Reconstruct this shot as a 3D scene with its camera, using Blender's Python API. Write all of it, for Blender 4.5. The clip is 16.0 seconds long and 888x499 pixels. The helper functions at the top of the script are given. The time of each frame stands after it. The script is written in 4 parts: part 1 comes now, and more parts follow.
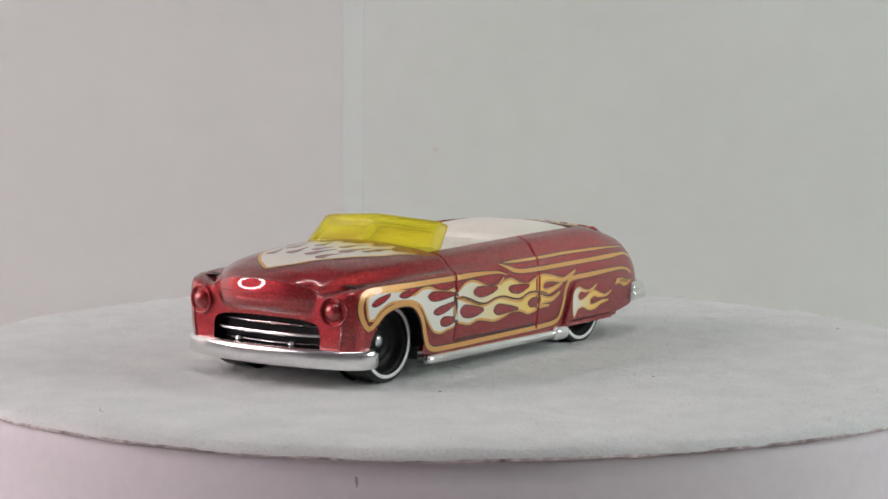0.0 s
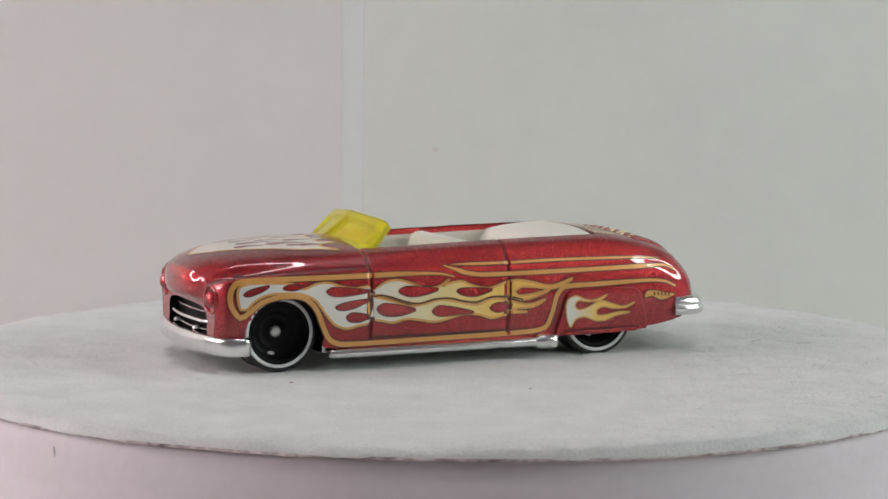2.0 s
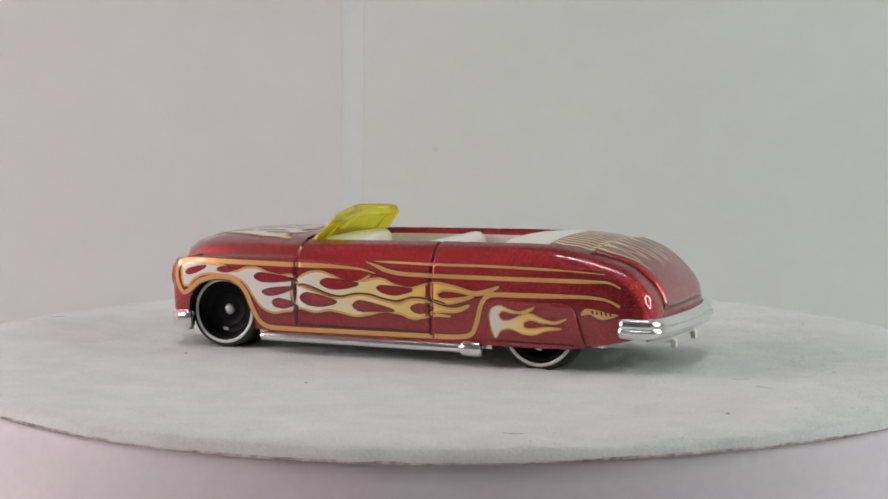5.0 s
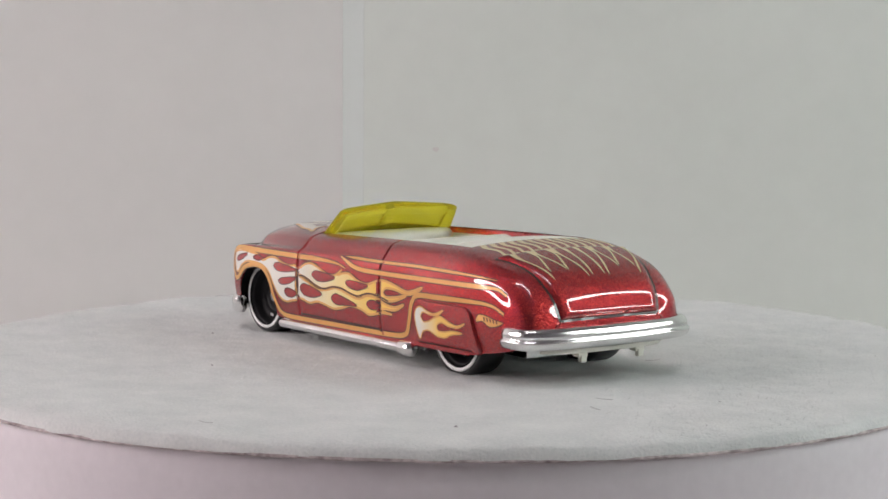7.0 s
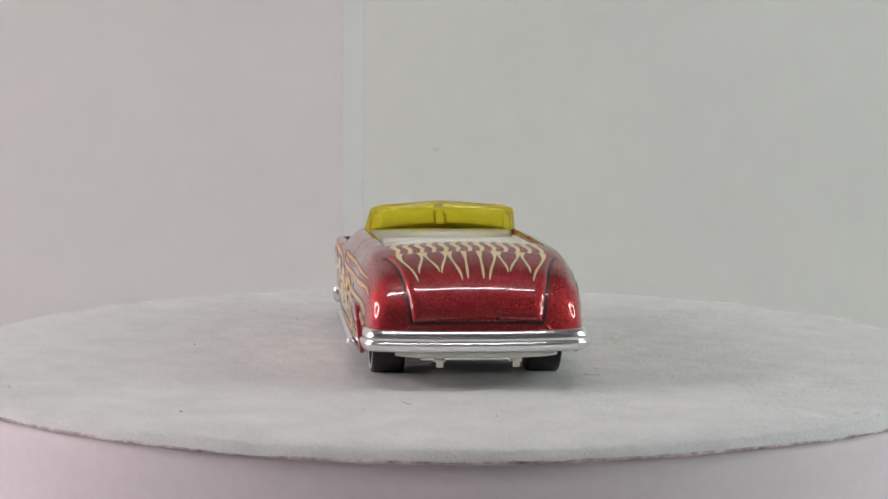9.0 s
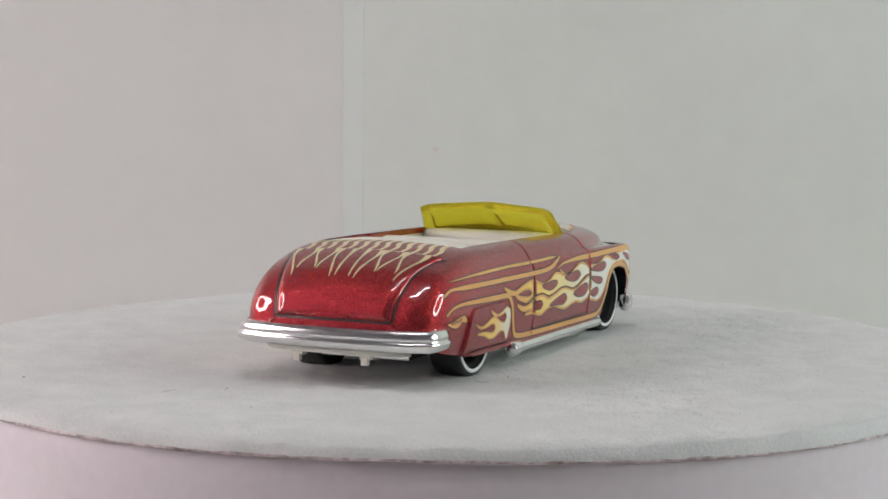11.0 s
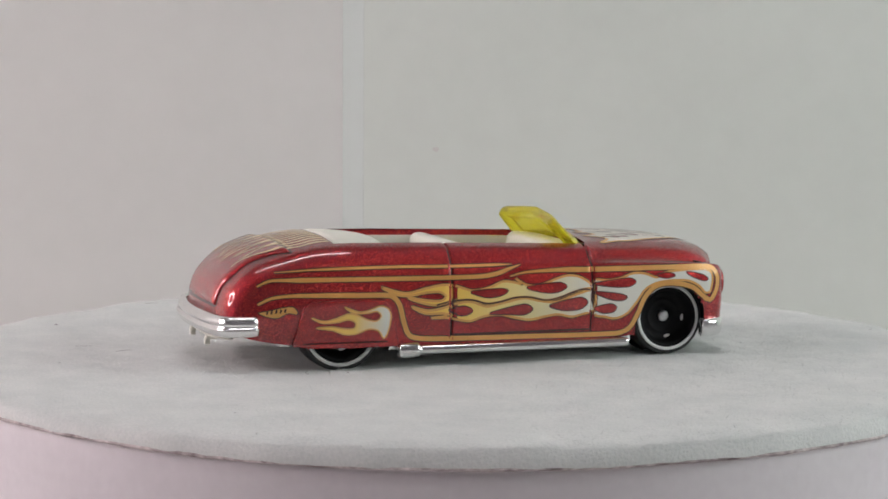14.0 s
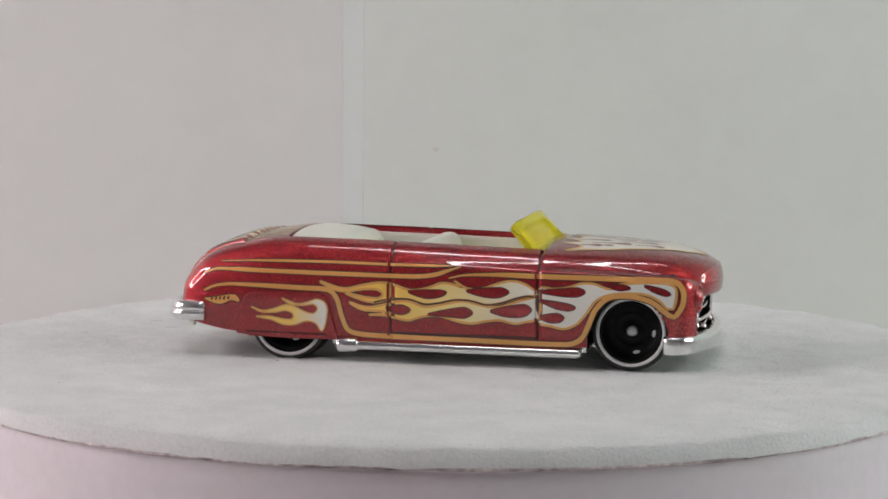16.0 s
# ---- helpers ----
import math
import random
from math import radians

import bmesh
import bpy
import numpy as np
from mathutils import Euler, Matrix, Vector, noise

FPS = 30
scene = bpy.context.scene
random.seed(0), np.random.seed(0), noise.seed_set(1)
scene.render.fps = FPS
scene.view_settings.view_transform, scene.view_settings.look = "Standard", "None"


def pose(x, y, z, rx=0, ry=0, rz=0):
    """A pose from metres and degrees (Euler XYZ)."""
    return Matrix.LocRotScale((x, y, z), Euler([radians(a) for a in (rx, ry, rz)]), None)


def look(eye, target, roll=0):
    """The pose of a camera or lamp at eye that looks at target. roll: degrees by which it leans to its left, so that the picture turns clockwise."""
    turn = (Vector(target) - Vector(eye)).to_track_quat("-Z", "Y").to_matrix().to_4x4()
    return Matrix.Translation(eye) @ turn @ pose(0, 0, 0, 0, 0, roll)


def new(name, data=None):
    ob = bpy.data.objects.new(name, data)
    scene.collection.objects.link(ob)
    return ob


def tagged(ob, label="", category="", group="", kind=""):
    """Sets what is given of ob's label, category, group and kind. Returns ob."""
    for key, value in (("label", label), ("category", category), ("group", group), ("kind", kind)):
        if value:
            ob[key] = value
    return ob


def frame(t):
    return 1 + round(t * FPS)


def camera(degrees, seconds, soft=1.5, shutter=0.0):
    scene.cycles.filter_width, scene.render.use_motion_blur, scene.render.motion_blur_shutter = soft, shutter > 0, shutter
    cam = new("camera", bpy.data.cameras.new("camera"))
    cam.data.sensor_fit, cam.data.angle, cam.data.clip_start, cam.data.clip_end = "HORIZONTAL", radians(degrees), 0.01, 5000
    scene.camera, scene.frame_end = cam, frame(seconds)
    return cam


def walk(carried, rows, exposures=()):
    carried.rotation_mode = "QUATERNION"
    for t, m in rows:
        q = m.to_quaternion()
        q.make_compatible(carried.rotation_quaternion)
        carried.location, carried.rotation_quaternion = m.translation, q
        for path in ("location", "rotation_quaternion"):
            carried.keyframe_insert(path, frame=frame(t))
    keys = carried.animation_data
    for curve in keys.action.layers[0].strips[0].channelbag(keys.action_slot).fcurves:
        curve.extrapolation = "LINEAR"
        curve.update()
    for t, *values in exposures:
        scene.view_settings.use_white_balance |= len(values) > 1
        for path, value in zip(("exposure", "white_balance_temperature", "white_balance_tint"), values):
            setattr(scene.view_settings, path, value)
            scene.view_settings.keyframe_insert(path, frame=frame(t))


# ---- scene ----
from mathutils.bvhtree import BVHTree
from mathutils.geometry import tessellate_polygon

MM = 0.001
SECONDS = 16.0

# ---- camera: it stands still in front of the turntable ----
cam = camera(24.41, SECONDS, soft=1.6)
EYE, AIM = (0.0, -0.2995, 0.04556), (0.00015, 0.0, 0.01530)
walk(cam, [(0, look(EYE, AIM, 0.363)), (SECONDS, look(EYE, AIM, 0.363))],
     [(0, 0.0), (SECONDS, 0.0)])

# ---- world and light ----
world = bpy.data.worlds.new("dim_room")
scene.world = world
world.use_nodes = True
world.node_tree.nodes["Background"].inputs[0].default_value = (0.9, 0.92, 1.0, 1)
world.node_tree.nodes["Background"].inputs[1].default_value = 0.02
RING_LEFT = (1.0, 0.87, 0.885), 22.3
RING_RIGHT = (0.93, 1.0, 0.97), 16.6
TUBE_LIGHT = (0.98, 0.95, 0.98), 27.0

# the turn of the platter: degrees of the car's heading at a time
START, SPEED = 234.24, 15.40
CAR_X, CAR_Y = 0.00027, -0.00105
FELT_Z = 0.00095


def heading(t):
    return START - SPEED * t


# ---- materials ----
def nodes_of(name):
    m = bpy.data.materials.new(name)
    m.use_nodes = True
    return m, m.node_tree, m.node_tree.nodes["Principled BSDF"]


def add(nt, kind, **values):
    n = nt.nodes.new(kind)
    for key, value in values.items():
        n.inputs[key].default_value = value
    return n


def coords(nt, scale):
    c = nt.nodes.new("ShaderNodeTexCoord")
    m = add(nt, "ShaderNodeMapping", Scale=(scale, scale, scale))
    nt.links.new(c.outputs["Object"], m.inputs[0])
    return m.outputs[0]


def ramp(nt, source, stops):
    r = nt.nodes.new("ShaderNodeValToRGB")
    while len(r.color_ramp.elements) < len(stops):
        r.color_ramp.elements.new(0.5)
    for e, (at, colour) in zip(r.color_ramp.elements, stops):
        e.position, e.color = at, (*colour, 1)
    nt.links.new(source, r.inputs[0])
    return r.outputs[0]


def surface(name, dark, light, rough=0.5, metal=0.0, grain=900.0, coarse=120.0, bump=0.0, coat=0.0, spread=0.08, spec=0.5):
    """A surface whose colour varies at two scales, with fine relief and uneven gloss."""
    m, nt, b = nodes_of(name)
    fine = add(nt, "ShaderNodeTexNoise", Scale=grain, Detail=4.0)
    big = add(nt, "ShaderNodeTexNoise", Scale=coarse, Detail=5.0)
    c = coords(nt, 1.0)
    nt.links.new(c, fine.inputs["Vector"])
    nt.links.new(c, big.inputs["Vector"])
    mix = nt.nodes.new("ShaderNodeMath")
    mix.operation = "ADD"
    half = nt.nodes.new("ShaderNodeMath")
    half.operation = "MULTIPLY"
    half.inputs[1].default_value = 0.5
    nt.links.new(fine.outputs[0], mix.inputs[0])
    nt.links.new(big.outputs[0], mix.inputs[1])
    nt.links.new(mix.outputs[0], half.inputs[0])
    nt.links.new(ramp(nt, half.outputs[0], [(0.32, dark), (0.68, light)]), b.inputs["Base Color"])
    gloss = add(nt, "ShaderNodeMapRange")
    gloss.inputs[3].default_value, gloss.inputs[4].default_value = max(0.02, rough - spread), rough + spread
    nt.links.new(big.outputs[0], gloss.inputs[0])
    nt.links.new(gloss.outputs[0], b.inputs["Roughness"])
    b.inputs["Metallic"].default_value = metal
    b.inputs["Coat Weight"].default_value = coat
    b.inputs["Coat Roughness"].default_value = 0.04
    b.inputs["Specular IOR Level"].default_value = spec
    if bump:
        n = add(nt, "ShaderNodeBump", Strength=1.0, Distance=bump)
        nt.links.new(half.outputs[0], n.inputs["Height"])
        nt.links.new(n.outputs[0], b.inputs["Normal"])
    return m


def flake_paint(name, deep, bright):
    """Candy metal-flake lacquer: small bright flakes in a deep colour under a clear coat."""
    m, nt, b = nodes_of(name)
    c = coords(nt, 1.0)
    cells = add(nt, "ShaderNodeTexVoronoi", Scale=13000.0)
    nt.links.new(c, cells.inputs["Vector"])
    big = add(nt, "ShaderNodeTexNoise", Scale=220.0, Detail=3.0)
    nt.links.new(c, big.inputs["Vector"])
    apart = nt.nodes.new("ShaderNodeSeparateColor")
    nt.links.new(cells.outputs["Color"], apart.inputs[0])
    nt.links.new(ramp(nt, apart.outputs[0], [(0.0, deep), (0.60, deep), (1.0, bright)]), b.inputs["Base Color"])
    b.inputs["Metallic"].default_value = 0.85
    gloss = add(nt, "ShaderNodeMapRange")
    gloss.inputs[3].default_value, gloss.inputs[4].default_value = 0.29, 0.36
    nt.links.new(big.outputs[0], gloss.inputs[0])
    nt.links.new(gloss.outputs[0], b.inputs["Roughness"])
    # every flake lies at its own small tilt
    geo = nt.nodes.new("ShaderNodeNewGeometry")
    lean = nt.nodes.new("ShaderNodeVectorMath")
    lean.operation = "SUBTRACT"
    lean.inputs[1].default_value = (0.5, 0.5, 0.5)
    nt.links.new(cells.outputs["Color"], lean.inputs[0])
    tilt = nt.nodes.new("ShaderNodeVectorMath")
    tilt.operation = "MULTIPLY_ADD"
    tilt.inputs[1].default_value = (0.64, 0.64, 0.64)
    nt.links.new(lean.outputs[0], tilt.inputs[0])
    nt.links.new(geo.outputs["Normal"], tilt.inputs[2])
    unit = nt.nodes.new("ShaderNodeVectorMath")
    unit.operation = "NORMALIZE"
    nt.links.new(tilt.outputs[0], unit.inputs[0])
    nt.links.new(unit.outputs[0], b.inputs["Normal"])
    b.inputs["Coat Weight"].default_value = 1.0
    b.inputs["Coat Roughness"].default_value = 0.03
    b.inputs["Coat IOR"].default_value = 1.62
    return m


def flame_ink(name, stops):
    """Printed ink that fades along the car from white at the front to yellow behind."""
    m, nt, b = nodes_of(name)
    c = nt.nodes.new("ShaderNodeTexCoord")
    xyz = nt.nodes.new("ShaderNodeSeparateXYZ")
    nt.links.new(c.outputs["Object"], xyz.inputs[0])
    span = add(nt, "ShaderNodeMapRange")
    span.inputs[1].default_value, span.inputs[2].default_value = 0.038, -0.030
    nt.links.new(xyz.outputs[0], span.inputs[0])
    nt.links.new(ramp(nt, span.outputs[0], stops), b.inputs["Base Color"])
    dots = add(nt, "ShaderNodeTexNoise", Scale=2500.0, Detail=3.0)
    nt.links.new(coords(nt, 1.0), dots.inputs["Vector"])
    gloss = add(nt, "ShaderNodeMapRange")
    gloss.inputs[3].default_value, gloss.inputs[4].default_value = 0.28, 0.5
    nt.links.new(dots.outputs[0], gloss.inputs[0])
    nt.links.new(gloss.outputs[0], b.inputs["Roughness"])
    b.inputs["Coat Weight"].default_value = 0.6
    b.inputs["Coat Roughness"].default_value = 0.08
    return m


def glow(name, colour, strength):
    m, nt, b = nodes_of(name)
    b.inputs["Base Color"].default_value = (0.8, 0.8, 0.8, 1)
    b.inputs["Emission Color"].default_value = (*colour, 1)
    b.inputs["Emission Strength"].default_value = strength
    return m


def tinted_plastic(name, colour):
    m, nt, b = nodes_of(name)
    b.inputs["Base Color"].default_value = (*colour, 1)
    b.inputs["Transmission Weight"].default_value = 0.75
    b.inputs["IOR"].default_value = 1.3
    n = add(nt, "ShaderNodeTexNoise", Scale=500.0, Detail=2.0)
    nt.links.new(coords(nt, 1.0), n.inputs["Vector"])
    gloss = add(nt, "ShaderNodeMapRange")
    gloss.inputs[3].default_value, gloss.inputs[4].default_value = 0.12, 0.28
    nt.links.new(n.outputs[0], gloss.inputs[0])
    nt.links.new(gloss.outputs[0], b.inputs["Roughness"])
    return m


RED = flake_paint("red_flake_paint", (0.235, 0.010, 0.019), (0.78, 0.055, 0.036))
DARK = surface("dark_outline_ink", (0.035, 0.010, 0.008), (0.055, 0.016, 0.012), 0.4, coat=0.4)
GOLD = surface("gold_ink", (0.70, 0.34, 0.085), (0.80, 0.43, 0.13), 0.38, metal=0.15, grain=3000, coat=0.5)
FLAME = flame_ink("flame_ink", [(0.0, (0.80, 0.80, 0.76)), (0.33, (0.82, 0.80, 0.70)), (0.47, (0.88, 0.72, 0.32)), (0.60, (0.93, 0.62, 0.13)), (1.0, (0.93, 0.57, 0.09))])
SKIRT_INK = flame_ink("skirt_flame_ink", [(0.0, (0.80, 0.80, 0.76)), (0.765, (0.80, 0.79, 0.72)), (0.83, (0.92, 0.62, 0.15)), (1.0, (0.93, 0.57, 0.09))])
CREAM_INK = surface("cream_ink", (0.74, 0.54, 0.28), (0.82, 0.65, 0.40), 0.4, coat=0.5, grain=3000)
HOOD_INK = surface("white_hood_ink", (0.66, 0.62, 0.52), (0.76, 0.73, 0.66), 0.35, coat=0.5, grain=2500)
CHROME = surface("vacuum_chrome", (0.80, 0.80, 0.80), (0.92, 0.92, 0.91), 0.17, metal=1.0, grain=1500, coarse=300, spread=0.06, bump=0.00002)
CREAM = surface("cream_plastic", (0.74, 0.73, 0.64), (0.80, 0.79, 0.71), 0.42, grain=1200, bump=0.00001)
YELLOW = tinted_plastic("clear_yellow_plastic", (0.97, 0.90, 0.06))
RUBBER = surface("black_tyre_plastic", (0.010, 0.010, 0.011), (0.022, 0.022, 0.023), 0.38, grain=1500)
BLACK = surface("black_rim_plastic", (0.005, 0.005, 0.006), (0.010, 0.010, 0.011), 0.5, grain=1500, spec=0.15)
WHITEWALL = surface("white_tyre_print", (0.78, 0.79, 0.79), (0.86, 0.86, 0.85), 0.4, grain=2500)
STEEL = surface("silver_axle_end", (0.52, 0.52, 0.52), (0.66, 0.66, 0.66), 0.35, metal=0.8, grain=2500)
FELT = surface("white_felt", (0.590, 0.618, 0.608), (0.735, 0.752, 0.735), 0.95, grain=2600, coarse=150, bump=0.00030, spec=0.1)
DRUM = surface("white_drum_plastic", (0.64, 0.607, 0.635), (0.70, 0.667, 0.695), 0.6, grain=700, coarse=25)
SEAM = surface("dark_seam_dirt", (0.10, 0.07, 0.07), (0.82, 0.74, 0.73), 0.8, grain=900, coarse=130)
# the two lamps' warm and cool tints are put into the card colours
WARM_LIT_CARD = surface("warm_lit_matt_card", (0.675, 0.665, 0.648), (0.70, 0.69, 0.673), 0.85, grain=160, coarse=9, spec=0.15)
COOL_LIT_CARD = surface("matt_white_card", (0.583, 0.630, 0.590), (0.611, 0.660, 0.618), 0.85, grain=160, coarse=9, spec=0.15)
TRIM = surface("cool_white_trim", (0.582, 0.634, 0.610), (0.610, 0.664, 0.640), 0.6, grain=160, coarse=12, spec=0.3)
LINT = surface("grey_lint", (0.22, 0.22, 0.23), (0.42, 0.41, 0.41), 0.9)
TABLE = surface("pale_table_laminate", (0.70, 0.66, 0.65), (0.77, 0.73, 0.72), 0.5, grain=120, coarse=8)
ROOM = surface("room_wall_paint", (0.78, 0.755, 0.77), (0.84, 0.815, 0.83), 0.9, grain=30, coarse=2)
HOUSING = surface("black_lamp_plastic", (0.012, 0.012, 0.013), (0.024, 0.024, 0.025), 0.45)


# ---- mesh helpers; car shapes are in millimetres ----
def mesh_of(name, verts, faces, materials, scale=MM, lift=0.0, smooth=True, indices=None):
    me = bpy.data.meshes.new(name)
    me.from_pydata([((x) * scale, y * scale, (z - lift) * scale) for x, y, z in verts], [], faces)
    for m in materials if isinstance(materials, (list, tuple)) else [materials]:
        me.materials.append(m)
    if smooth:
        me.polygons.foreach_set("use_smooth", [True] * len(me.polygons))
    if indices is not None:
        me.polygons.foreach_set("material_index", indices)
    me.update()
    return me


LIFT = 0.45


def part(name, verts, faces, material, parent, label="", smooth=True, indices=None, tidy=False):
    """One mesh object under a thing or under a part; the vertices are in the car's millimetres."""
    me = mesh_of(name, verts, faces, material, MM, LIFT, smooth, indices)
    if tidy:
        bm = bmesh.new()
        bm.from_mesh(me)
        bmesh.ops.remove_doubles(bm, verts=bm.verts, dist=1e-6)
        bmesh.ops.recalc_face_normals(bm, faces=bm.faces)
        bm.to_mesh(me)
        bm.free()
    ob = new(name, me)
    ob.parent = parent
    return tagged(ob, label)


def soften(ob, width, segments=2, angle=35):
    b = ob.modifiers.new("rounded_edges", "BEVEL")
    b.width, b.segments, b.limit_method, b.angle_limit = width * MM, segments, "ANGLE", radians(angle)
    b.harden_normals = True
    return ob


def spline(points, step=0.5, closed=False):
    """A smooth curve through 2D points, sampled about every step."""
    n, out = len(points), []
    for i in range(n if closed else n - 1):
        a, b = Vector(points[i]), Vector(points[(i + 1) % n])
        before = Vector(points[i - 1]) if closed or i else a
        after = Vector(points[(i + 2) % n]) if closed or i + 2 < n else b
        k = max(1, int((b - a).length / step))
        # keep tangents short where a neighbour is far away, so that the curve does not swing out
        ta = (b - before) * min(1.0, 2 * (b - a).length / max(1e-6, (b - a).length + (a - before).length)) * 0.5
        tb = (after - a) * min(1.0, 2 * (b - a).length / max(1e-6, (b - a).length + (after - b).length)) * 0.5
        for j in range(k):
            u = j / k
            out.append((2 * u**3 - 3 * u**2 + 1) * a + (u**3 - 2 * u**2 + u) * ta + (3 * u**2 - 2 * u**3) * b + (u**3 - u**2) * tb)
    if not closed:
        out.append(Vector(points[-1]))
    return out


def lathe(profile, turns=48, centre=(0, 0, 0), side=1):
    """Revolve (radius, out) pairs about the y axis."""
    verts, faces = [], []
    for r, y in profile:
        for k in range(turns):
            a = 2 * math.pi * k / turns
            verts.append((centre[0] + r * math.cos(a), centre[1] + side * y, centre[2] + r * math.sin(a)))
    for i in range(len(profile) - 1):
        for k in range(turns):
            q = (i * turns + k, i * turns + (k + 1) % turns, (i + 1) * turns + (k + 1) % turns, (i + 1) * turns + k)
            faces.append(q if side < 0 else q[::-1])
    return verts, faces


def sweep(path, profile):
    """Sweep a closed (outward, up) profile along a path of (x, y, z); outward is to the right of the path in plan."""
    verts, faces, n, m = [], [], len(path), len(profile)
    for i, p in enumerate(path):
        p = Vector(p)
        d = Vector(path[min(i + 1, n - 1)]) - Vector(path[max(i - 1, 0)])
        out = Vector((d.y, -d.x, 0)).normalized()
        for o, up in profile:
            verts.append(tuple(p + out * o + Vector((0, 0, up))))
    for i in range(n - 1):
        for j in range(m):
            faces.append((i * m + j, i * m + (j + 1) % m, (i + 1) * m + (j + 1) % m, (i + 1) * m + j))
    faces.append(tuple(range(m))[::-1])
    faces.append(tuple((n - 1) * m + j for j in range(m)))
    return verts, faces


def round_bar(w, h, r, k=4):
    """A closed profile: a rectangle w by h with rounded corners."""
    out = []
    for cx, cz, a0 in ((w / 2 - r, h / 2 - r, 0), (-w / 2 + r, h / 2 - r, 90), (-w / 2 + r, -h / 2 + r, 180), (w / 2 - r, -h / 2 + r, 270)):
        for i in range(k + 1):
            a = radians(a0 + 90 * i / k)
            out.append((cx + r * math.cos(a), cz + r * math.sin(a)))
    return out


def block(x0, x1, y0, y1, z0, z1):
    v = [(x, y, z) for x in (x0, x1) for y in (y0, y1) for z in (z0, z1)]
    return v, [(0, 1, 3, 2), (4, 6, 7, 5), (0, 4, 5, 1), (2, 3, 7, 6), (0, 2, 6, 4), (1, 5, 7, 3)]


def joined(*pieces):
    verts, faces = [], []
    for v, f in pieces:
        faces += [tuple(i + len(verts) for i in q) for q in f]
        verts += v
    return verts, faces


# ---- the place: photo box, table and room ----
def structure(name, verts, faces, material, label, smooth=False):
    ob = new(name, mesh_of(name, verts, faces, material, 1.0, 0.0, smooth))
    return tagged(ob, label, kind="structure")


def slab(a, b, thick, z0, z1):
    """An upright board from a to b in plan, its thickness to the left of that line."""
    a, b = Vector(a), Vector(b)
    d = (b - a).normalized()
    n = Vector((-d.y, d.x)) * thick
    plan = [a, b, b + n, a + n]
    v = [(p.x, p.y, z) for z in (z0, z1) for p in plan]
    return v, [(3, 2, 1, 0), (4, 5, 6, 7), (0, 1, 5, 4), (1, 2, 6, 5), (2, 3, 7, 6), (3, 0, 4, 7)]


CORNER = Vector((-0.0270, 0.2500))
LEFT_END = CORNER + Vector((-0.93, -0.36)).normalized() * 0.62
RIGHT_END = CORNER + Vector((0.975, -0.22)).normalized() * 0.66
TABLE_Z, TOP_Z = -0.062, 0.46
structure("wall_left", *slab(LEFT_END, CORNER, 0.004, TABLE_Z, TOP_Z), WARM_LIT_CARD, "matt white card backdrop with a faint warm cast")
wall_right = structure("wall_right", *slab(CORNER, RIGHT_END, 0.004, TABLE_Z, TOP_Z), COOL_LIT_CARD, "matt white card backdrop with a faint cool cast")
along = (RIGHT_END - CORNER).normalized()
inward = Vector((along.y, -along.x))
structure("trim", *slab(CORNER + inward * 0.00012, CORNER + inward * 0.00012 + along * 0.0058, 0.0001, TABLE_Z, TOP_Z), TRIM,
          "slim cool white corner strip between the two cards")
structure("table", *block(-1.2, 1.2, -0.7, 0.7, -0.8, TABLE_Z), TABLE, "pale laminate counter under the turntable")
structure("floor", *block(-2.0, 2.0, -2.6, 1.6, -0.85, -0.80), ROOM, "dull grey room floor")
structure("ceiling", *block(-2.0, 2.0, -2.6, 1.6, 1.6, 1.65), ROOM, "dim room ceiling")
structure("wall_south", *block(-2.0, 2.0, -2.65, -2.6, -0.8, 1.6), ROOM, "dim painted room wall")
structure("wall_north", *block(-2.0, 2.0, 1.6, 1.65, -0.8, 1.6), ROOM, "dim painted room wall")
structure("wall_west", *block(-2.05, -2.0, -2.6, 1.6, -0.8, 1.6), ROOM, "dim painted room wall")
structure("wall_east", *block(2.0, 2.05, -2.6, 1.6, -0.8, 1.6), ROOM, "dim painted room wall")


def smudge_on_wall():
    """A small grey mark on the right-hand card."""
    at = CORNER + along * 0.0258 + inward * 0.0004
    v, f = [], []
    rng = random.Random(4)
    n = 14
    v.append((at.x, at.y, 0.0))
    for k in range(n):
        a = 2 * math.pi * k / n
        r = 0.0009 * (0.7 + 0.6 * rng.random())
        v.append((at.x + along.x * r * math.cos(a), at.y + along.y * r * math.cos(a), r * 0.8 * math.sin(a)))
    f = [(0, 1 + k, 1 + (k + 1) % n) for k in range(n)]
    ob = new("smudge", mesh_of("smudge", [(x, y, z + 0.0173) for x, y, z in v], f, surface("grey_smudge", (0.52, 0.52, 0.50), (0.58, 0.58, 0.56), 0.9), 1.0))
    ob.parent = wall_right


smudge_on_wall()


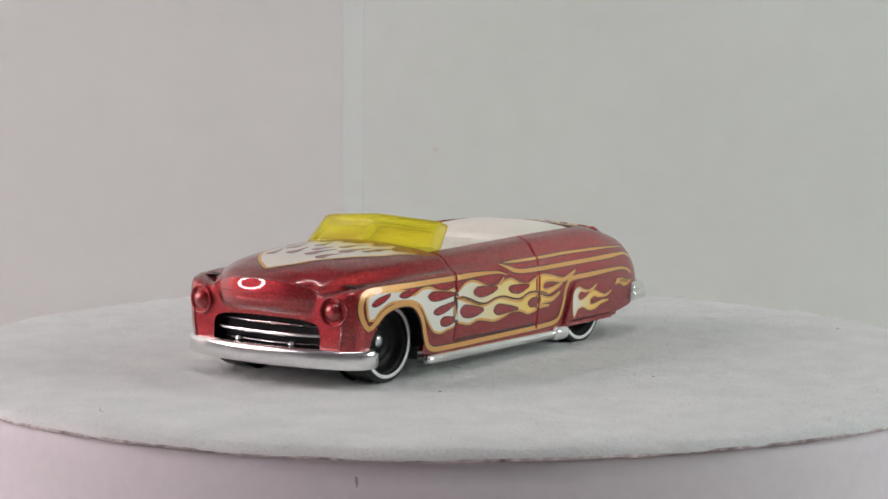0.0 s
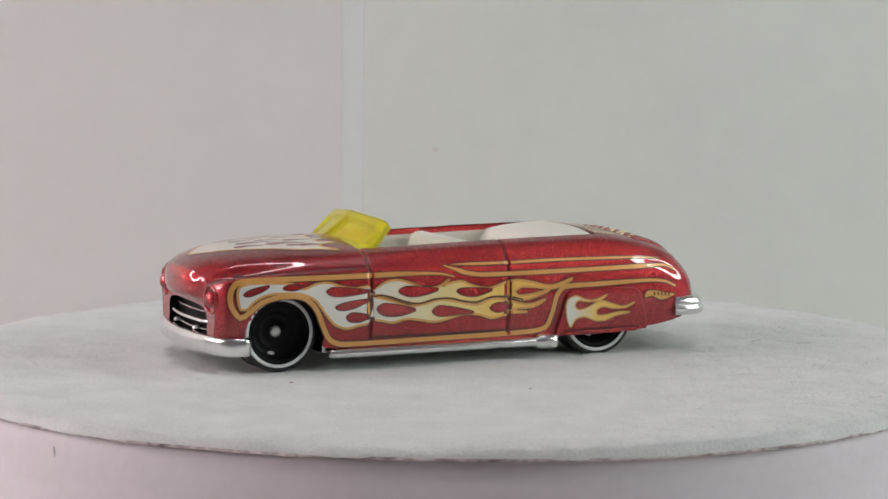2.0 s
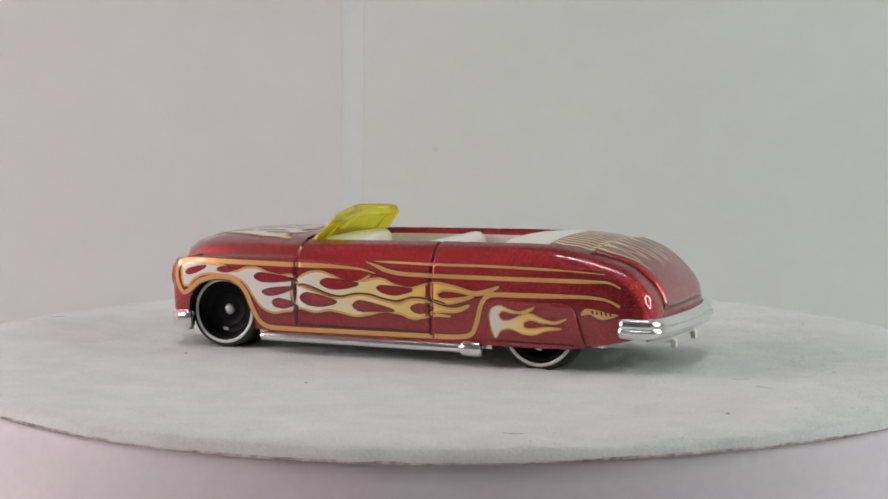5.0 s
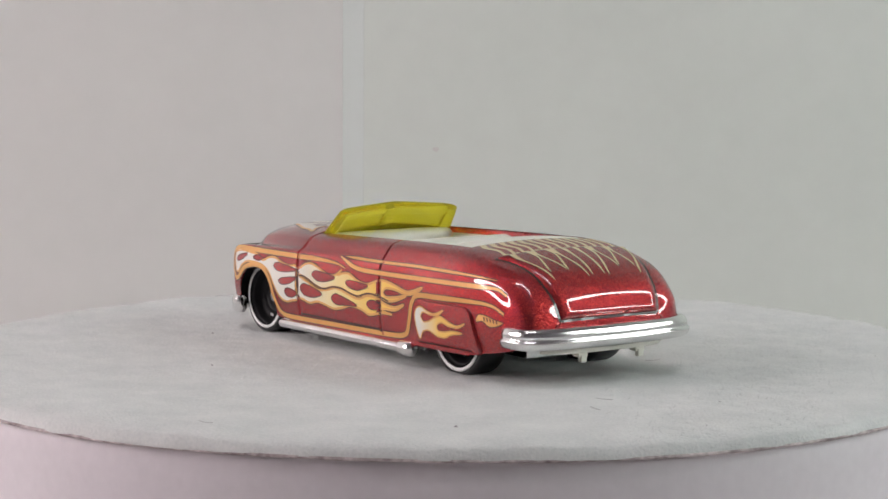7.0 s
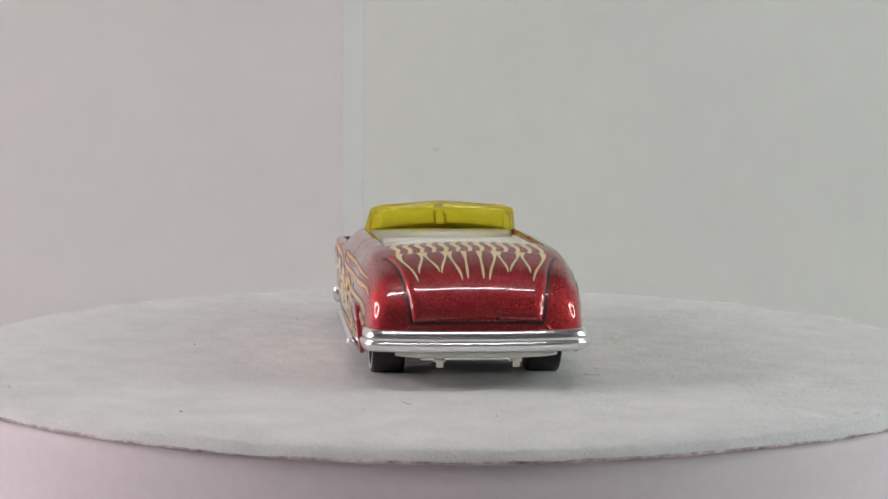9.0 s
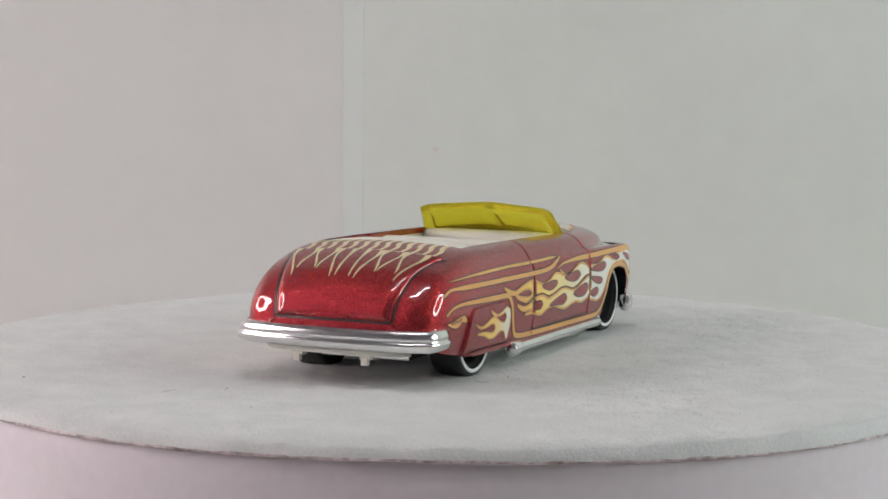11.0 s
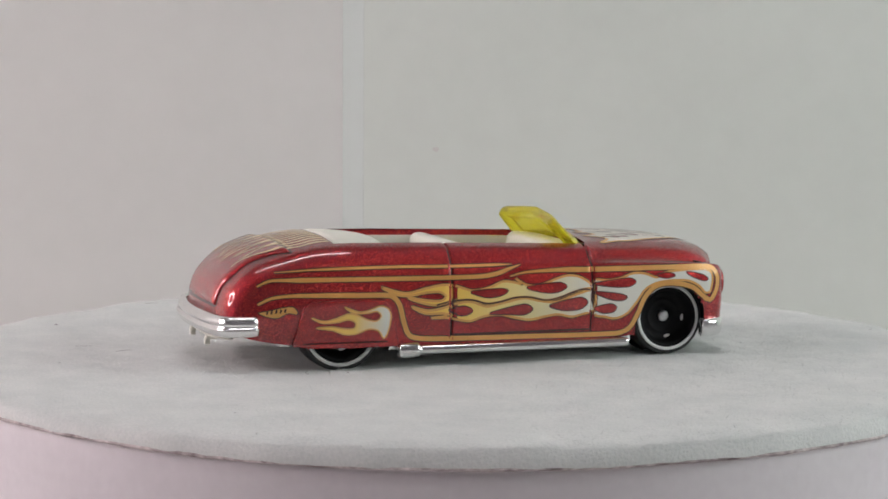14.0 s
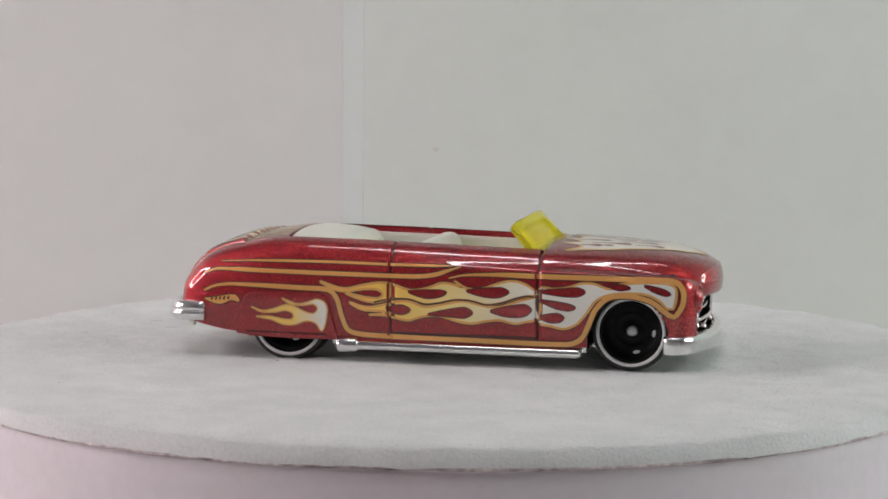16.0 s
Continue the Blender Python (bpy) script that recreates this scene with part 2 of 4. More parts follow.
def ring_light(at, light, label):
    """A round lamp: black housing, glowing ring, thin stand."""
    top = tagged(new("ring_light"), label, "lamp", "ring lamps")
    aim = Vector((0, 0, 0.012)) - Vector(at)
    top.matrix_world = Matrix.Translation(at) @ aim.to_track_quat("Y", "Z").to_matrix().to_4x4()
    v, f = lathe([(0.054, 0.0), (0.056, 0.004), (0.064, 0.006), (0.072, 0.004), (0.074, 0.0), (0.054, 0.0)], 64)
    ob = new("diffuser", mesh_of("diffuser", v, f, glow("ring_glow", *light), 1.4))
    ob.parent = tagged(top)
    v, f = lathe([(0.050, 0.003), (0.050, -0.012), (0.078, -0.012), (0.078, 0.003), (0.0745, 0.003), (0.0745, -0.002), (0.0535, -0.002), (0.0535, 0.003), (0.050, 0.003)], 64)
    ob = new("housing", mesh_of("housing", v, f, HOUSING, 1.4))
    ob.parent = top
    # upright rod to the table behind the ring
    foot = top.matrix_world.inverted() @ Vector((at[0] * 1.06, at[1], TABLE_Z))
    head = Vector((0, -0.016, -0.105))
    side = (foot - head).normalized()
    u = side.orthogonal().normalized()
    w = side.cross(u)
    v = [tuple(p + (u * math.cos(a) + w * math.sin(a)) * 0.004) for p in (head, foot) for a in [2 * math.pi * k / 12 for k in range(12)]]
    f = [(k, (k + 1) % 12, 12 + (k + 1) % 12, 12 + k) for k in range(12)]
    ob = new("stand", mesh_of("stand", v, f, HOUSING, 1.0))
    ob.parent = top
    return top


ring_light((-0.380, -0.060, 0.154), RING_LEFT, "black ring lamp with a warm white glow on the table")
ring_light((0.380, -0.065, 0.154), RING_RIGHT, "black ring lamp with a cool white glow on the table")


def tube_lamp():
    """A ceiling batten over the table edge: a round white tube along x, a tray above it, an end cap at each side."""
    top = tagged(new("tube_lamp"), "long cool white tube lamp on the room ceiling", "lamp")
    top.location = (0.0, -0.36, 1.6)
    n, half, r = 24, 0.55, 0.019
    ring_of = lambda x, rad: [(x, rad * math.cos(2 * math.pi * k / n), -0.046 + rad * math.sin(2 * math.pi * k / n)) for k in range(n)]

    def barrel(x0, x1, rad):
        v = ring_of(x0, rad) + ring_of(x1, rad)
        return v, [(k, (k + 1) % n, n + (k + 1) % n, n + k) for k in range(n)] + [tuple(range(n))[::-1], tuple(range(n, 2 * n))]
    ob = new("tube", mesh_of("tube", *barrel(-half, half, r), glow("tube_glow", *TUBE_LIGHT), 1.0))
    ob.parent = top
    ob = new("tray", mesh_of("tray", *block(-half - 0.03, half + 0.03, -0.045, 0.045, -0.022, -0.0005), ROOM, 1.0, smooth=False))
    ob.parent = top
    for g in (-1, 1):
        ob = new("end_cap", mesh_of("end_cap", *barrel(g * half + 0.001 * g, g * (half + 0.028), r + 0.004), HOUSING, 1.0))
        ob.parent = top


tube_lamp()


# ---- turntable and felt pad ----
def rings(rows, turns, wobble=None):
    """Revolve (radius, z) rows in metres about z; wobble(a, i) gives a change of radius and of height."""
    verts, faces = [], []
    for i, (r, z) in enumerate(rows):
        for k in range(turns):
            a = 2 * math.pi * k / turns
            dr, dz = wobble(a, i) if wobble else (0, 0)
            verts.append(((r + dr) * math.cos(a), (r + dr) * math.sin(a), z + dz))
    for i in range(len(rows) - 1):
        for k in range(turns):
            faces.append((i * turns + k, i * turns + (k + 1) % turns, (i + 1) * turns + (k + 1) % turns, (i + 1) * turns + k))
    return verts, faces


def cut(a):
    """How far the hand-cut lower edge of the felt dips at a place round the rim, in metres."""
    return 0.001 * (-1.10 - 0.03 * math.cos(a) + 0.466 * math.sin(a) + 0.263 * math.cos(2 * a) + 0.137 * math.sin(2 * a) + 0.08 * math.cos(5 * a) - 0.12 * math.sin(5 * a))


# the disc and the drum are a little smaller than their drawing
FELT_SIZE, DRUM_SIZE = 0.962, 0.960


def build_turntable():
    top = tagged(new("turntable"), "white plastic motor turntable with a dirty rim seam", "turntable")
    top.location = (0, 0, TABLE_Z)
    base = -TABLE_Z
    v, f = rings([(r * DRUM_SIZE, z) for r, z in ((0.001, base - 0.0006), (0.07371, base - 0.0006), (0.07658, base - 0.0007), (0.07730, base - 0.0012), (0.07750, base - 0.004), (0.07781, 0.012), (0.07801, 0.004), (0.07781, 0.0015), (0.001, 0.0015))], 160)
    ob = new("platter", mesh_of("platter", v, f, DRUM, 1.0))
    ob.parent = top
    tagged(ob, "smooth white plastic drum")

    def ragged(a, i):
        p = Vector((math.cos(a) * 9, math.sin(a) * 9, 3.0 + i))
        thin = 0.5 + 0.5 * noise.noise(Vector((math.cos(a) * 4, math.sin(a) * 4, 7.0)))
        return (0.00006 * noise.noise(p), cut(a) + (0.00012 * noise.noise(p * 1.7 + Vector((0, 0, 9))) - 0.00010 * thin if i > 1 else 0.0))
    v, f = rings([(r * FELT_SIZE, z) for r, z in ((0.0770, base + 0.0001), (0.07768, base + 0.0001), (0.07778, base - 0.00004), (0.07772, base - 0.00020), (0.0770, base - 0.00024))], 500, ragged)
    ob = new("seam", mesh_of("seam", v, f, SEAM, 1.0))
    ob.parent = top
    v, f = rings([(0.0005, 0.0015), (0.062, 0.0015), (0.064, 0.001), (0.064, 0.0), (0.0005, 0.0)], 64)
    ob = new("foot", mesh_of("foot", v, f, HOUSING, 1.0))
    ob.parent = top
    v = [(0.07525 * math.cos(a + d * 0.6), 0.07525 * math.sin(a + d * 0.6), base - 0.0026 + z * 0.6) for a in (radians(-98 - START),) for d, z in ((-0.004, 0), (0.003, -0.0003), (0.005, -0.0016), (0.0, -0.0024), (-0.004, -0.001))]
    ob = new("speck", mesh_of("speck", v, [(0, 1, 2, 3, 4)], LINT, 1.0))
    ob.parent = top
    return top


def build_felt():
    """A thick felt disc with a soft worn edge, cut by hand and laid a little off centre."""
    rows = [(0.0004, 0.0)] + [(0.0784 * k / 100, 0.0) for k in range(1, 93)]
    low = len(rows) + 5
    rows += [(0.0735, -0.00003), (0.0748, -0.00010), (0.0760, -0.00024), (0.0768, -0.00045), (0.0774, -0.00072), (0.0777, -0.00092), (0.0777, -0.00104), (0.0760, -0.00106)]
    rows = [(r * FELT_SIZE, z) for r, z in rows]

    def soft(a, i):
        r = rows[i][0]
        p = Vector((math.cos(a) * r * 60, math.sin(a) * r * 60, 0))
        dz = 0.00018 * noise.noise(p * 1.6) + 0.00012 * noise.noise(p * 7) + 0.00005 * noise.noise(p * 19) if r > 0.004 else 0.0
        edge = max(0.0, (r - 0.063) / 0.011)
        if i >= low:
            dz = cut(a) + 0.00010 * noise.noise(Vector((math.cos(a) * 30, math.sin(a) * 30, 2)))
            return (edge * (0.00025 * noise.noise(Vector((math.cos(a) * 5, math.sin(a) * 5, 4))) + 0.00015 * noise.noise(Vector((math.cos(a) * 22, math.sin(a) * 22, 1)))), dz)
        dr = edge * (0.00025 * noise.noise(Vector((math.cos(a) * 5, math.sin(a) * 5, 4))) + 0.00015 * noise.noise(Vector((math.cos(a) * 22, math.sin(a) * 22, 1))))
        return (dr, dz * (1.0 + edge) - 0.0003 * max(0.0, min(1.0, (0.064 - r) / 0.016)))
    v, f = rings(rows, 480, soft)
    ob = new("felt_pad", mesh_of("felt_pad", v, f, FELT, 1.0))
    ob.location = (0, 0, FELT_Z)
    return tagged(ob, "white felt disc with a soft uneven edge on the turntable", "felt pad")


def felt_fuzz(pad):
    """Short loose fibres that stand up from the felt, denser along its worn edge."""
    rng = random.Random(23)
    verts, faces = [], []
    for k in range(9000):
        a = rng.random() * 2 * math.pi
        rim = k < 1700
        r = rng.uniform(0.0718, 0.0747) if rim else 0.0725 * math.sqrt(rng.random())
        z = -0.00060 * max(0.0, (r - 0.0716) / 0.0031) ** 2 - 0.0003 * max(0.0, min(1.0, (0.064 - r) / 0.016))
        at = Vector((r * math.cos(a), r * math.sin(a), z - 0.00005))
        d = Vector((rng.gauss(0, 1), rng.gauss(0, 1), rng.uniform(0.1, 0.9))).normalized()
        if rim:
            d = (d + Vector((math.cos(a), math.sin(a), 0)) * 0.5).normalized()
        bend = Vector((rng.gauss(0, 1), rng.gauss(0, 1), -0.6)) * 0.45
        long, t = rng.uniform(0.0003, 0.0009), rng.uniform(0.000012, 0.000024)
        side = d.cross(Vector((0, 0, 1))).normalized() * t
        up = Vector((0, 0, t))
        n = len(verts)
        for j in range(4):
            p = at + d * (long * j / 3) + bend * (long * (j / 3) ** 2 * 0.5)
            verts += [tuple(p + side), tuple(p + up), tuple(p - side)]
        for j in range(3):
            for i in range(3):
                k0, k1 = n + 3 * j + i, n + 3 * j + (i + 1) % 3
                faces.append((k0, k1, k1 + 3, k0 + 3))
    ob = new("fuzz", mesh_of("fuzz", verts, faces, FELT, 1.0))
    ob.parent = pad
    return tagged(ob, "short loose white fibres")


turntable = build_turntable()
felt_pad = build_felt()
felt_fuzz(felt_pad)


def build_lint():
    """Loose fibres and dark crumbs lying on the felt."""
    rng = random.Random(11)
    pieces = []
    for _ in range(16):
        a, r = rng.random() * 6.283, 0.070 * math.sqrt(rng.random())
        at = Vector((r * math.cos(a), r * math.sin(a), 0.00016 - 0.0003 * max(0.0, min(1.0, (0.064 - r) / 0.016))))
        if rng.random() < 0.5:
            s = 0.00010 + 0.00018 * rng.random()
            pieces.append(([tuple(at + Vector((x * s * 1.5, y * s, z * s))) for x, y, z in ((1, 0, 0), (0, 1, 0), (-1, 0.2, 0), (0, -1, 0), (0.1, 0, 0.8))],
                           [(0, 1, 4), (1, 2, 4), (2, 3, 4), (3, 0, 4)]))
        else:
            d, t = rng.random() * 6.283, 0.000035
            v, turn = [], rng.uniform(-0.5, 0.5)
            p = at.copy()
            for k in range(6):
                n = Vector((-math.sin(d), math.cos(d), 0)) * t
                v += [tuple(p + n), tuple(p + Vector((0, 0, t * 1.6))), tuple(p - n)]
                p = p + Vector((math.cos(d), math.sin(d), 0)) * 0.0005
                d += turn
            pieces.append((v, [(3 * k + j, 3 * k + j + 1, 3 * k + j + 4, 3 * k + j + 3) for k in range(5) for j in range(2)]))
    ob = new("lint", mesh_of("lint", *joined(*pieces), LINT, 1.0))
    ob.location = (0, 0, FELT_Z)
    return tagged(ob, "scattered grey lint and crumbs on the felt", "lint", kind="stuff")


lint = build_lint()

# ---- the toy car; x is forward, y to its left ----
car = tagged(new("toy_car"), "red metal-flake toy convertible with printed yellow flames on white felt", "toy car")

# cross sections: x, then (half-width, height) from the sill over the side, the crease and the shoulder to the centre line
SECTIONS = [
    (-36.4, (9.6, 5.9), (9.9, 6.7), (9.7, 7.5), (9.4, 8.0), (8.7, 8.5), (5.4, 9.1), (0, 9.3)),
    (-36.1, (11.0, 5.6), (11.4, 6.8), (11.2, 8.0), (10.8, 8.7), (10.0, 9.4), (6.0, 10.1), (0, 10.4)),
    (-35.5, (12.4, 5.5), (12.9, 7.0), (12.6, 8.9), (12.2, 9.9), (11.1, 10.8), (6.6, 11.5), (0, 11.8)),
    (-34.4, (13.2, 5.3), (13.7, 7.2), (13.5, 9.8), (12.9, 11.1), (11.5, 12.2), (7.0, 12.9), (0, 13.2)),
    (-32.0, (14.0, 4.7), (14.4, 7.5), (14.1, 11.0), (13.5, 12.7), (11.8, 14.3), (7.3, 14.8), (0, 15.1)),
    (-28.0, (14.2, 4.0), (14.7, 8.0), (14.5, 11.8), (13.9, 13.8), (12.1, 15.7), (7.5, 16.3), (0, 16.6)),
    (-22.0, (14.3, 3.6), (14.9, 8.0), (14.8, 12.2), (14.1, 14.6), (12.3, 16.8), (8.0, 17.5), (0, 17.8)),
    (-12.0, (14.5, 3.2), (15.0, 8.0), (14.9, 12.5), (14.2, 14.6), (12.5, 16.8), (8.0, 17.6), (0, 17.9)),
    (0.0, (14.7, 3.2), (15.3, 8.0), (15.15, 13.4), (14.4, 14.7), (12.6, 16.6), (8.0, 17.2), (0, 17.4)),
    (14.0, (14.8, 3.2), (15.5, 8.0), (15.3, 13.6), (14.4, 14.5), (12.8, 16.1), (8.0, 17.0), (0, 17.2)),
    (20.0, (14.8, 3.2), (15.5, 8.0), (15.3, 13.7), (14.1, 14.2), (12.2, 15.9), (7.5, 16.9), (0, 17.2)),
    (28.0, (14.8, 4.0), (15.4, 8.0), (15.1, 13.6), (12.9, 13.7), (11.0, 15.5), (7.0, 16.6), (0, 16.9)),
    (34.0, (14.6, 5.2), (15.1, 8.5), (14.7, 13.4), (11.3, 13.0), (9.9, 14.8), (6.2, 16.0), (0, 16.3)),
    (36.8, (14.1, 4.9), (14.5, 8.5), (14.0, 13.0), (10.2, 12.6), (9.0, 13.9), (5.8, 15.1), (0, 15.4)),
    (37.6, (13.4, 4.9), (13.8, 8.5), (13.3, 12.7), (9.9, 12.5), (8.7, 13.5), (5.7, 14.5), (0, 14.8)),
    (38.2, (12.4, 5.0), (12.8, 8.6), (12.2, 12.1), (9.6, 12.2), (8.5, 12.9), (5.5, 13.8), (0, 14.1)),
]
STEPS = (9, 9, 3, 5, 6, 7)
ARCH = (29.0, 5.4, 5.55)
DOOR_FRONT, DOOR_REAR, DOOR_FOOT = 16.6, -4.3, 4.55


def hermite(xs, values, x):
    """Smooth values over uneven xs."""
    i = max(0, min(len(xs) - 2, next((k for k in range(len(xs) - 1) if x <= xs[k + 1]), len(xs) - 2)))

    def slope(k):
        a, b = max(0, k - 1), min(len(xs) - 1, k + 1)
        return (values[b] - values[a]) / (xs[b] - xs[a])
    h = xs[i + 1] - xs[i]
    u = (x - xs[i]) / h
    return (2 * u**3 - 3 * u**2 + 1) * values[i] + (u**3 - 2 * u**2 + u) * h * slope(i) + (3 * u**2 - 2 * u**3) * values[i + 1] + (u**3 - u**2) * h * slope(i + 1)


def section(x):
    xs = [s[0] for s in SECTIONS]
    pts = [Vector((hermite(xs, [s[1 + k][0] for s in SECTIONS], x), hermite(xs, [s[1 + k][1] for s in SECTIONS], x))) for k in range(7)]
    out = []
    for k in range(6):
        a, b = pts[k], pts[k + 1]
        before = pts[k - 1] if k else a
        after = pts[k + 2] if k < 5 else Vector((-pts[5].x, pts[5].y))
        la, lb, lc = (a - before).length, (b - a).length, (after - b).length
        ta = (b - before) * lb / max(1e-6, la + lb)
        tb = (after - a) * lb / max(1e-6, lb + lc)
        for j in range(STEPS[k]):
            u = j / STEPS[k]
            out.append((2 * u**3 - 3 * u**2 + 1) * a + (u**3 - 2 * u**2 + u) * ta + (3 * u**2 - 2 * u**3) * b + (u**3 - u**2) * tb)
    out.append(pts[6])
    return out


def nose(y, z):
    """How far the front bulges forward at a place of the front face."""
    d = 1 - (y / 9.0) ** 2 - ((z - 11.8) / 4.6) ** 2
    u = max(0.0, min(1.0, (z - 9.75) / 0.45))
    return max(0.0, 4.1 * math.sqrt(max(0.0, d)) - 1.6) * u * u * (3 - 2 * u)


def build_body():
    xs = [-36.4, -36.34, -36.25, -36.1, -35.9, -35.6, -35.2] + list(np.arange(-34.8, 37.7, 0.5)) + [37.8, 38.0, 38.12, 38.2]
    for line in (DOOR_FRONT, DOOR_REAR):
        xs = [x for x in xs if abs(x - line) > 0.35] + [line - 0.25, line - 0.12, line + 0.12, line + 0.25]
    xs = sorted(xs)
    grid = [section(x) for x in xs]
    n = len(grid[0])
    verts, faces, kinds = [], [], []
    index = {}
    for side in (1, -1):
        for i, x in enumerate(xs):
            for j, p in enumerate(grid[i]):
                if side < 0 and j == n - 1:
                    index[side, i, j] = index[1, i, j]
                    continue
                y, z = p.x, p.y
                groove = min(abs(x - DOOR_FRONT), abs(x - DOOR_REAR)) < 0.2 and z > DOOR_FOOT - 0.3
                index[side, i, j] = len(verts)
                swell = nose(*grid[-1][j]) * max(0.0, (x - 34.2) / 4.0) ** 2
                verts.append([x + swell, side * (y - (0.35 if groove else 0)), z - (0.3 if groove and z > 15.5 else 0)])
    for side in (1, -1):
        for i in range(len(xs) - 1):
            for j in range(n - 1):
                q = (index[side, i, j], index[side, i + 1, j], index[side, i + 1, j + 1], index[side, i, j + 1])
                q = tuple(dict.fromkeys(q))
                faces.append(q if side < 0 else q[::-1])
                mid = 0.5 * (xs[i] + xs[i + 1])
                kinds.append((side, mid, 0.5 * (grid[i][j].y + grid[i][j + 1].y), min(abs(mid - DOOR_FRONT), abs(mid - DOOR_REAR)) < 0.15))
    # the front and rear faces close the shell from side to side
    for i, cross in ((len(xs) - 1, 1), (0, -1)):
        rows = []
        for j in range(n):
            y, level = grid[i][j]
            row = [index[1, i, j]]
            for k in range(1, 56):
                yy, z = y * (1 - 2 * k / 56), level
                bulge = nose(yy, z) if cross > 0 else -0.45 * (1 - (yy / y) ** 2) * max(0.0, 1 - ((z - 5.7) / 5.1) ** 2) if y else 0.0
                if j == n - 1:
                    row.append(index[1, i, j])
                else:
                    q = (abs(yy) / 9.2) ** 5 + (abs(z - 6.1) / 2.9) ** 5
                    if cross > 0 and 0.60 < q < 1.60:
                        near = q ** -0.2
                        yy, z = yy * near, 6.1 + (z - 6.1) * near
                    verts.append([xs[i] + bulge, yy, z])
                    row.append(len(verts) - 1)
            row.append(index[-1, i, j])
            rows.append(row)
        for j in range(n - 1):
            for k in range(56):
                q = tuple(dict.fromkeys((rows[j][k], rows[j][k + 1], rows[j + 1][k + 1], rows[j + 1][k])))
                if len(q) > 2:
                    faces.append(q if cross > 0 else q[::-1])
                    y = sum(verts[a][1] for a in q) / len(q)
                    z = sum(verts[a][2] for a in q) / len(q)
                    kinds.append((0, cross * 50.0, z, cross > 0 and (abs(y) / 9.2) ** 5 + (abs(z - 6.1) / 2.9) ** 5 < 1.0))
    return verts, faces, kinds


BODY_V, BODY_F, BODY_K = build_body()
SHELL = BVHTree.FromPolygons([tuple(v) for v in BODY_V], BODY_F)


def cast(origin, way):
    place, normal, _, _ = SHELL.ray_cast(Vector(origin), Vector(way).normalized())
    return place, normal


def on_side(side, extra=0.0):
    """Maps (x, z) onto the flank, a little proud of it."""
    def put(x, z, proud):
        place, normal = cast((x, side * 40, z), (0, -side, 0))
        for up in (0.25, 0.5, 0.8, 1.2):
            if place is None:
                place, normal = cast((x, side * 40, z + up), (0, -side, 0))
                place = place and Vector((place.x, place.y, max(z, place.z - 0.25)))
        if place is None:
            place, normal = Vector((x, side * 14.2, z)), Vector((0, side, 0))
        if normal.y * side < 0:
            normal = -normal
        return place + normal * (proud + extra)
    return put


def on_top(x, y, proud):
    place, normal = cast((x, y, 60), (0, 0, -1))
    if normal.z < 0:
        normal = -normal
    return place + normal * proud


def on_tail(s, y, proud):
    """Maps a turn s in degrees from upright, and y, onto the tail."""
    a = radians(90 + s)
    way = Vector((math.cos(a), 0, math.sin(a)))
    start = Vector((-26.0, y, 6.0))
    place, normal = cast(start + way * 40, -way)
    if place is None:
        place, normal = start + way * 11, way
    if normal.dot(way) < 0:
        normal = -normal
    return place + normal * proud


def patch(outline, put, proud, cell=0.7):
    """Lay a flat outline on the shell, cut into small cells so that it follows the curve."""
    tris = tessellate_polygon([[Vector((p[0], p[1], 0)) for p in outline]])
    bm = bmesh.new()
    vs = [bm.verts.new((p[0], p[1], 0)) for p in outline]
    for t in tris:
        if len(set(t)) == 3:
            try:
                bm.faces.new([vs[k] for k in t])
            except ValueError:
                pass
    for axis in (0, 1):
        lo, hi = min(p[axis] for p in outline), max(p[axis] for p in outline)
        at = math.floor(lo / cell) * cell + cell
        while at < hi:
            co, no = [0, 0, 0], [0, 0, 0]
            co[axis], no[axis] = at, 1
            bmesh.ops.bisect_plane(bm, geom=bm.verts[:] + bm.edges[:] + bm.faces[:], plane_co=co, plane_no=no, dist=1e-5)
            at += cell
    bm.verts.index_update()
    verts = [tuple(put(v.co.x, v.co.y, proud)) for v in bm.verts]
    faces = [tuple(v.index for v in f.verts) for f in bm.faces]
    bm.free()
    return verts, faces


def ribbon(path, width, put, proud, closed=False):
    """Lay a band along a 2D path on the shell; width is a number or a function of the way along (0 to 1)."""
    verts, faces, n = [], [], len(path)
    for i, p in enumerate(path):
        a = path[(i - 1) % n] if closed or i else p
        b = path[(i + 1) % n] if closed or i < n - 1 else p
        d = (b - a).normalized() if (b - a).length > 1e-9 else Vector((1, 0))
        w = (width(i / (n - 1)) if callable(width) else width) / 2
        for s in (1, -1):
            verts.append(tuple(put(p.x - d.y * w * s, p.y + d.x * w * s, proud)))
    for i in range(n if closed else n - 1):
        k = (i + 1) % n
        faces.append((2 * i, 2 * i + 1, 2 * k + 1, 2 * k))
    return verts, faces


def outward(verts, faces):
    """Turn every face away from the middle of the car."""
    out = []
    for q in faces:
        a, b, c = (Vector(verts[k]) for k in q[:3])
        n = (b - a).cross(c - a)
        mid = (a + b + c) / 3 - Vector((max(-28, min(30, a.x)), 0, 8))
        out.append(tuple(q) if n.dot(mid) > 0 else tuple(q)[::-1])
    return verts, out


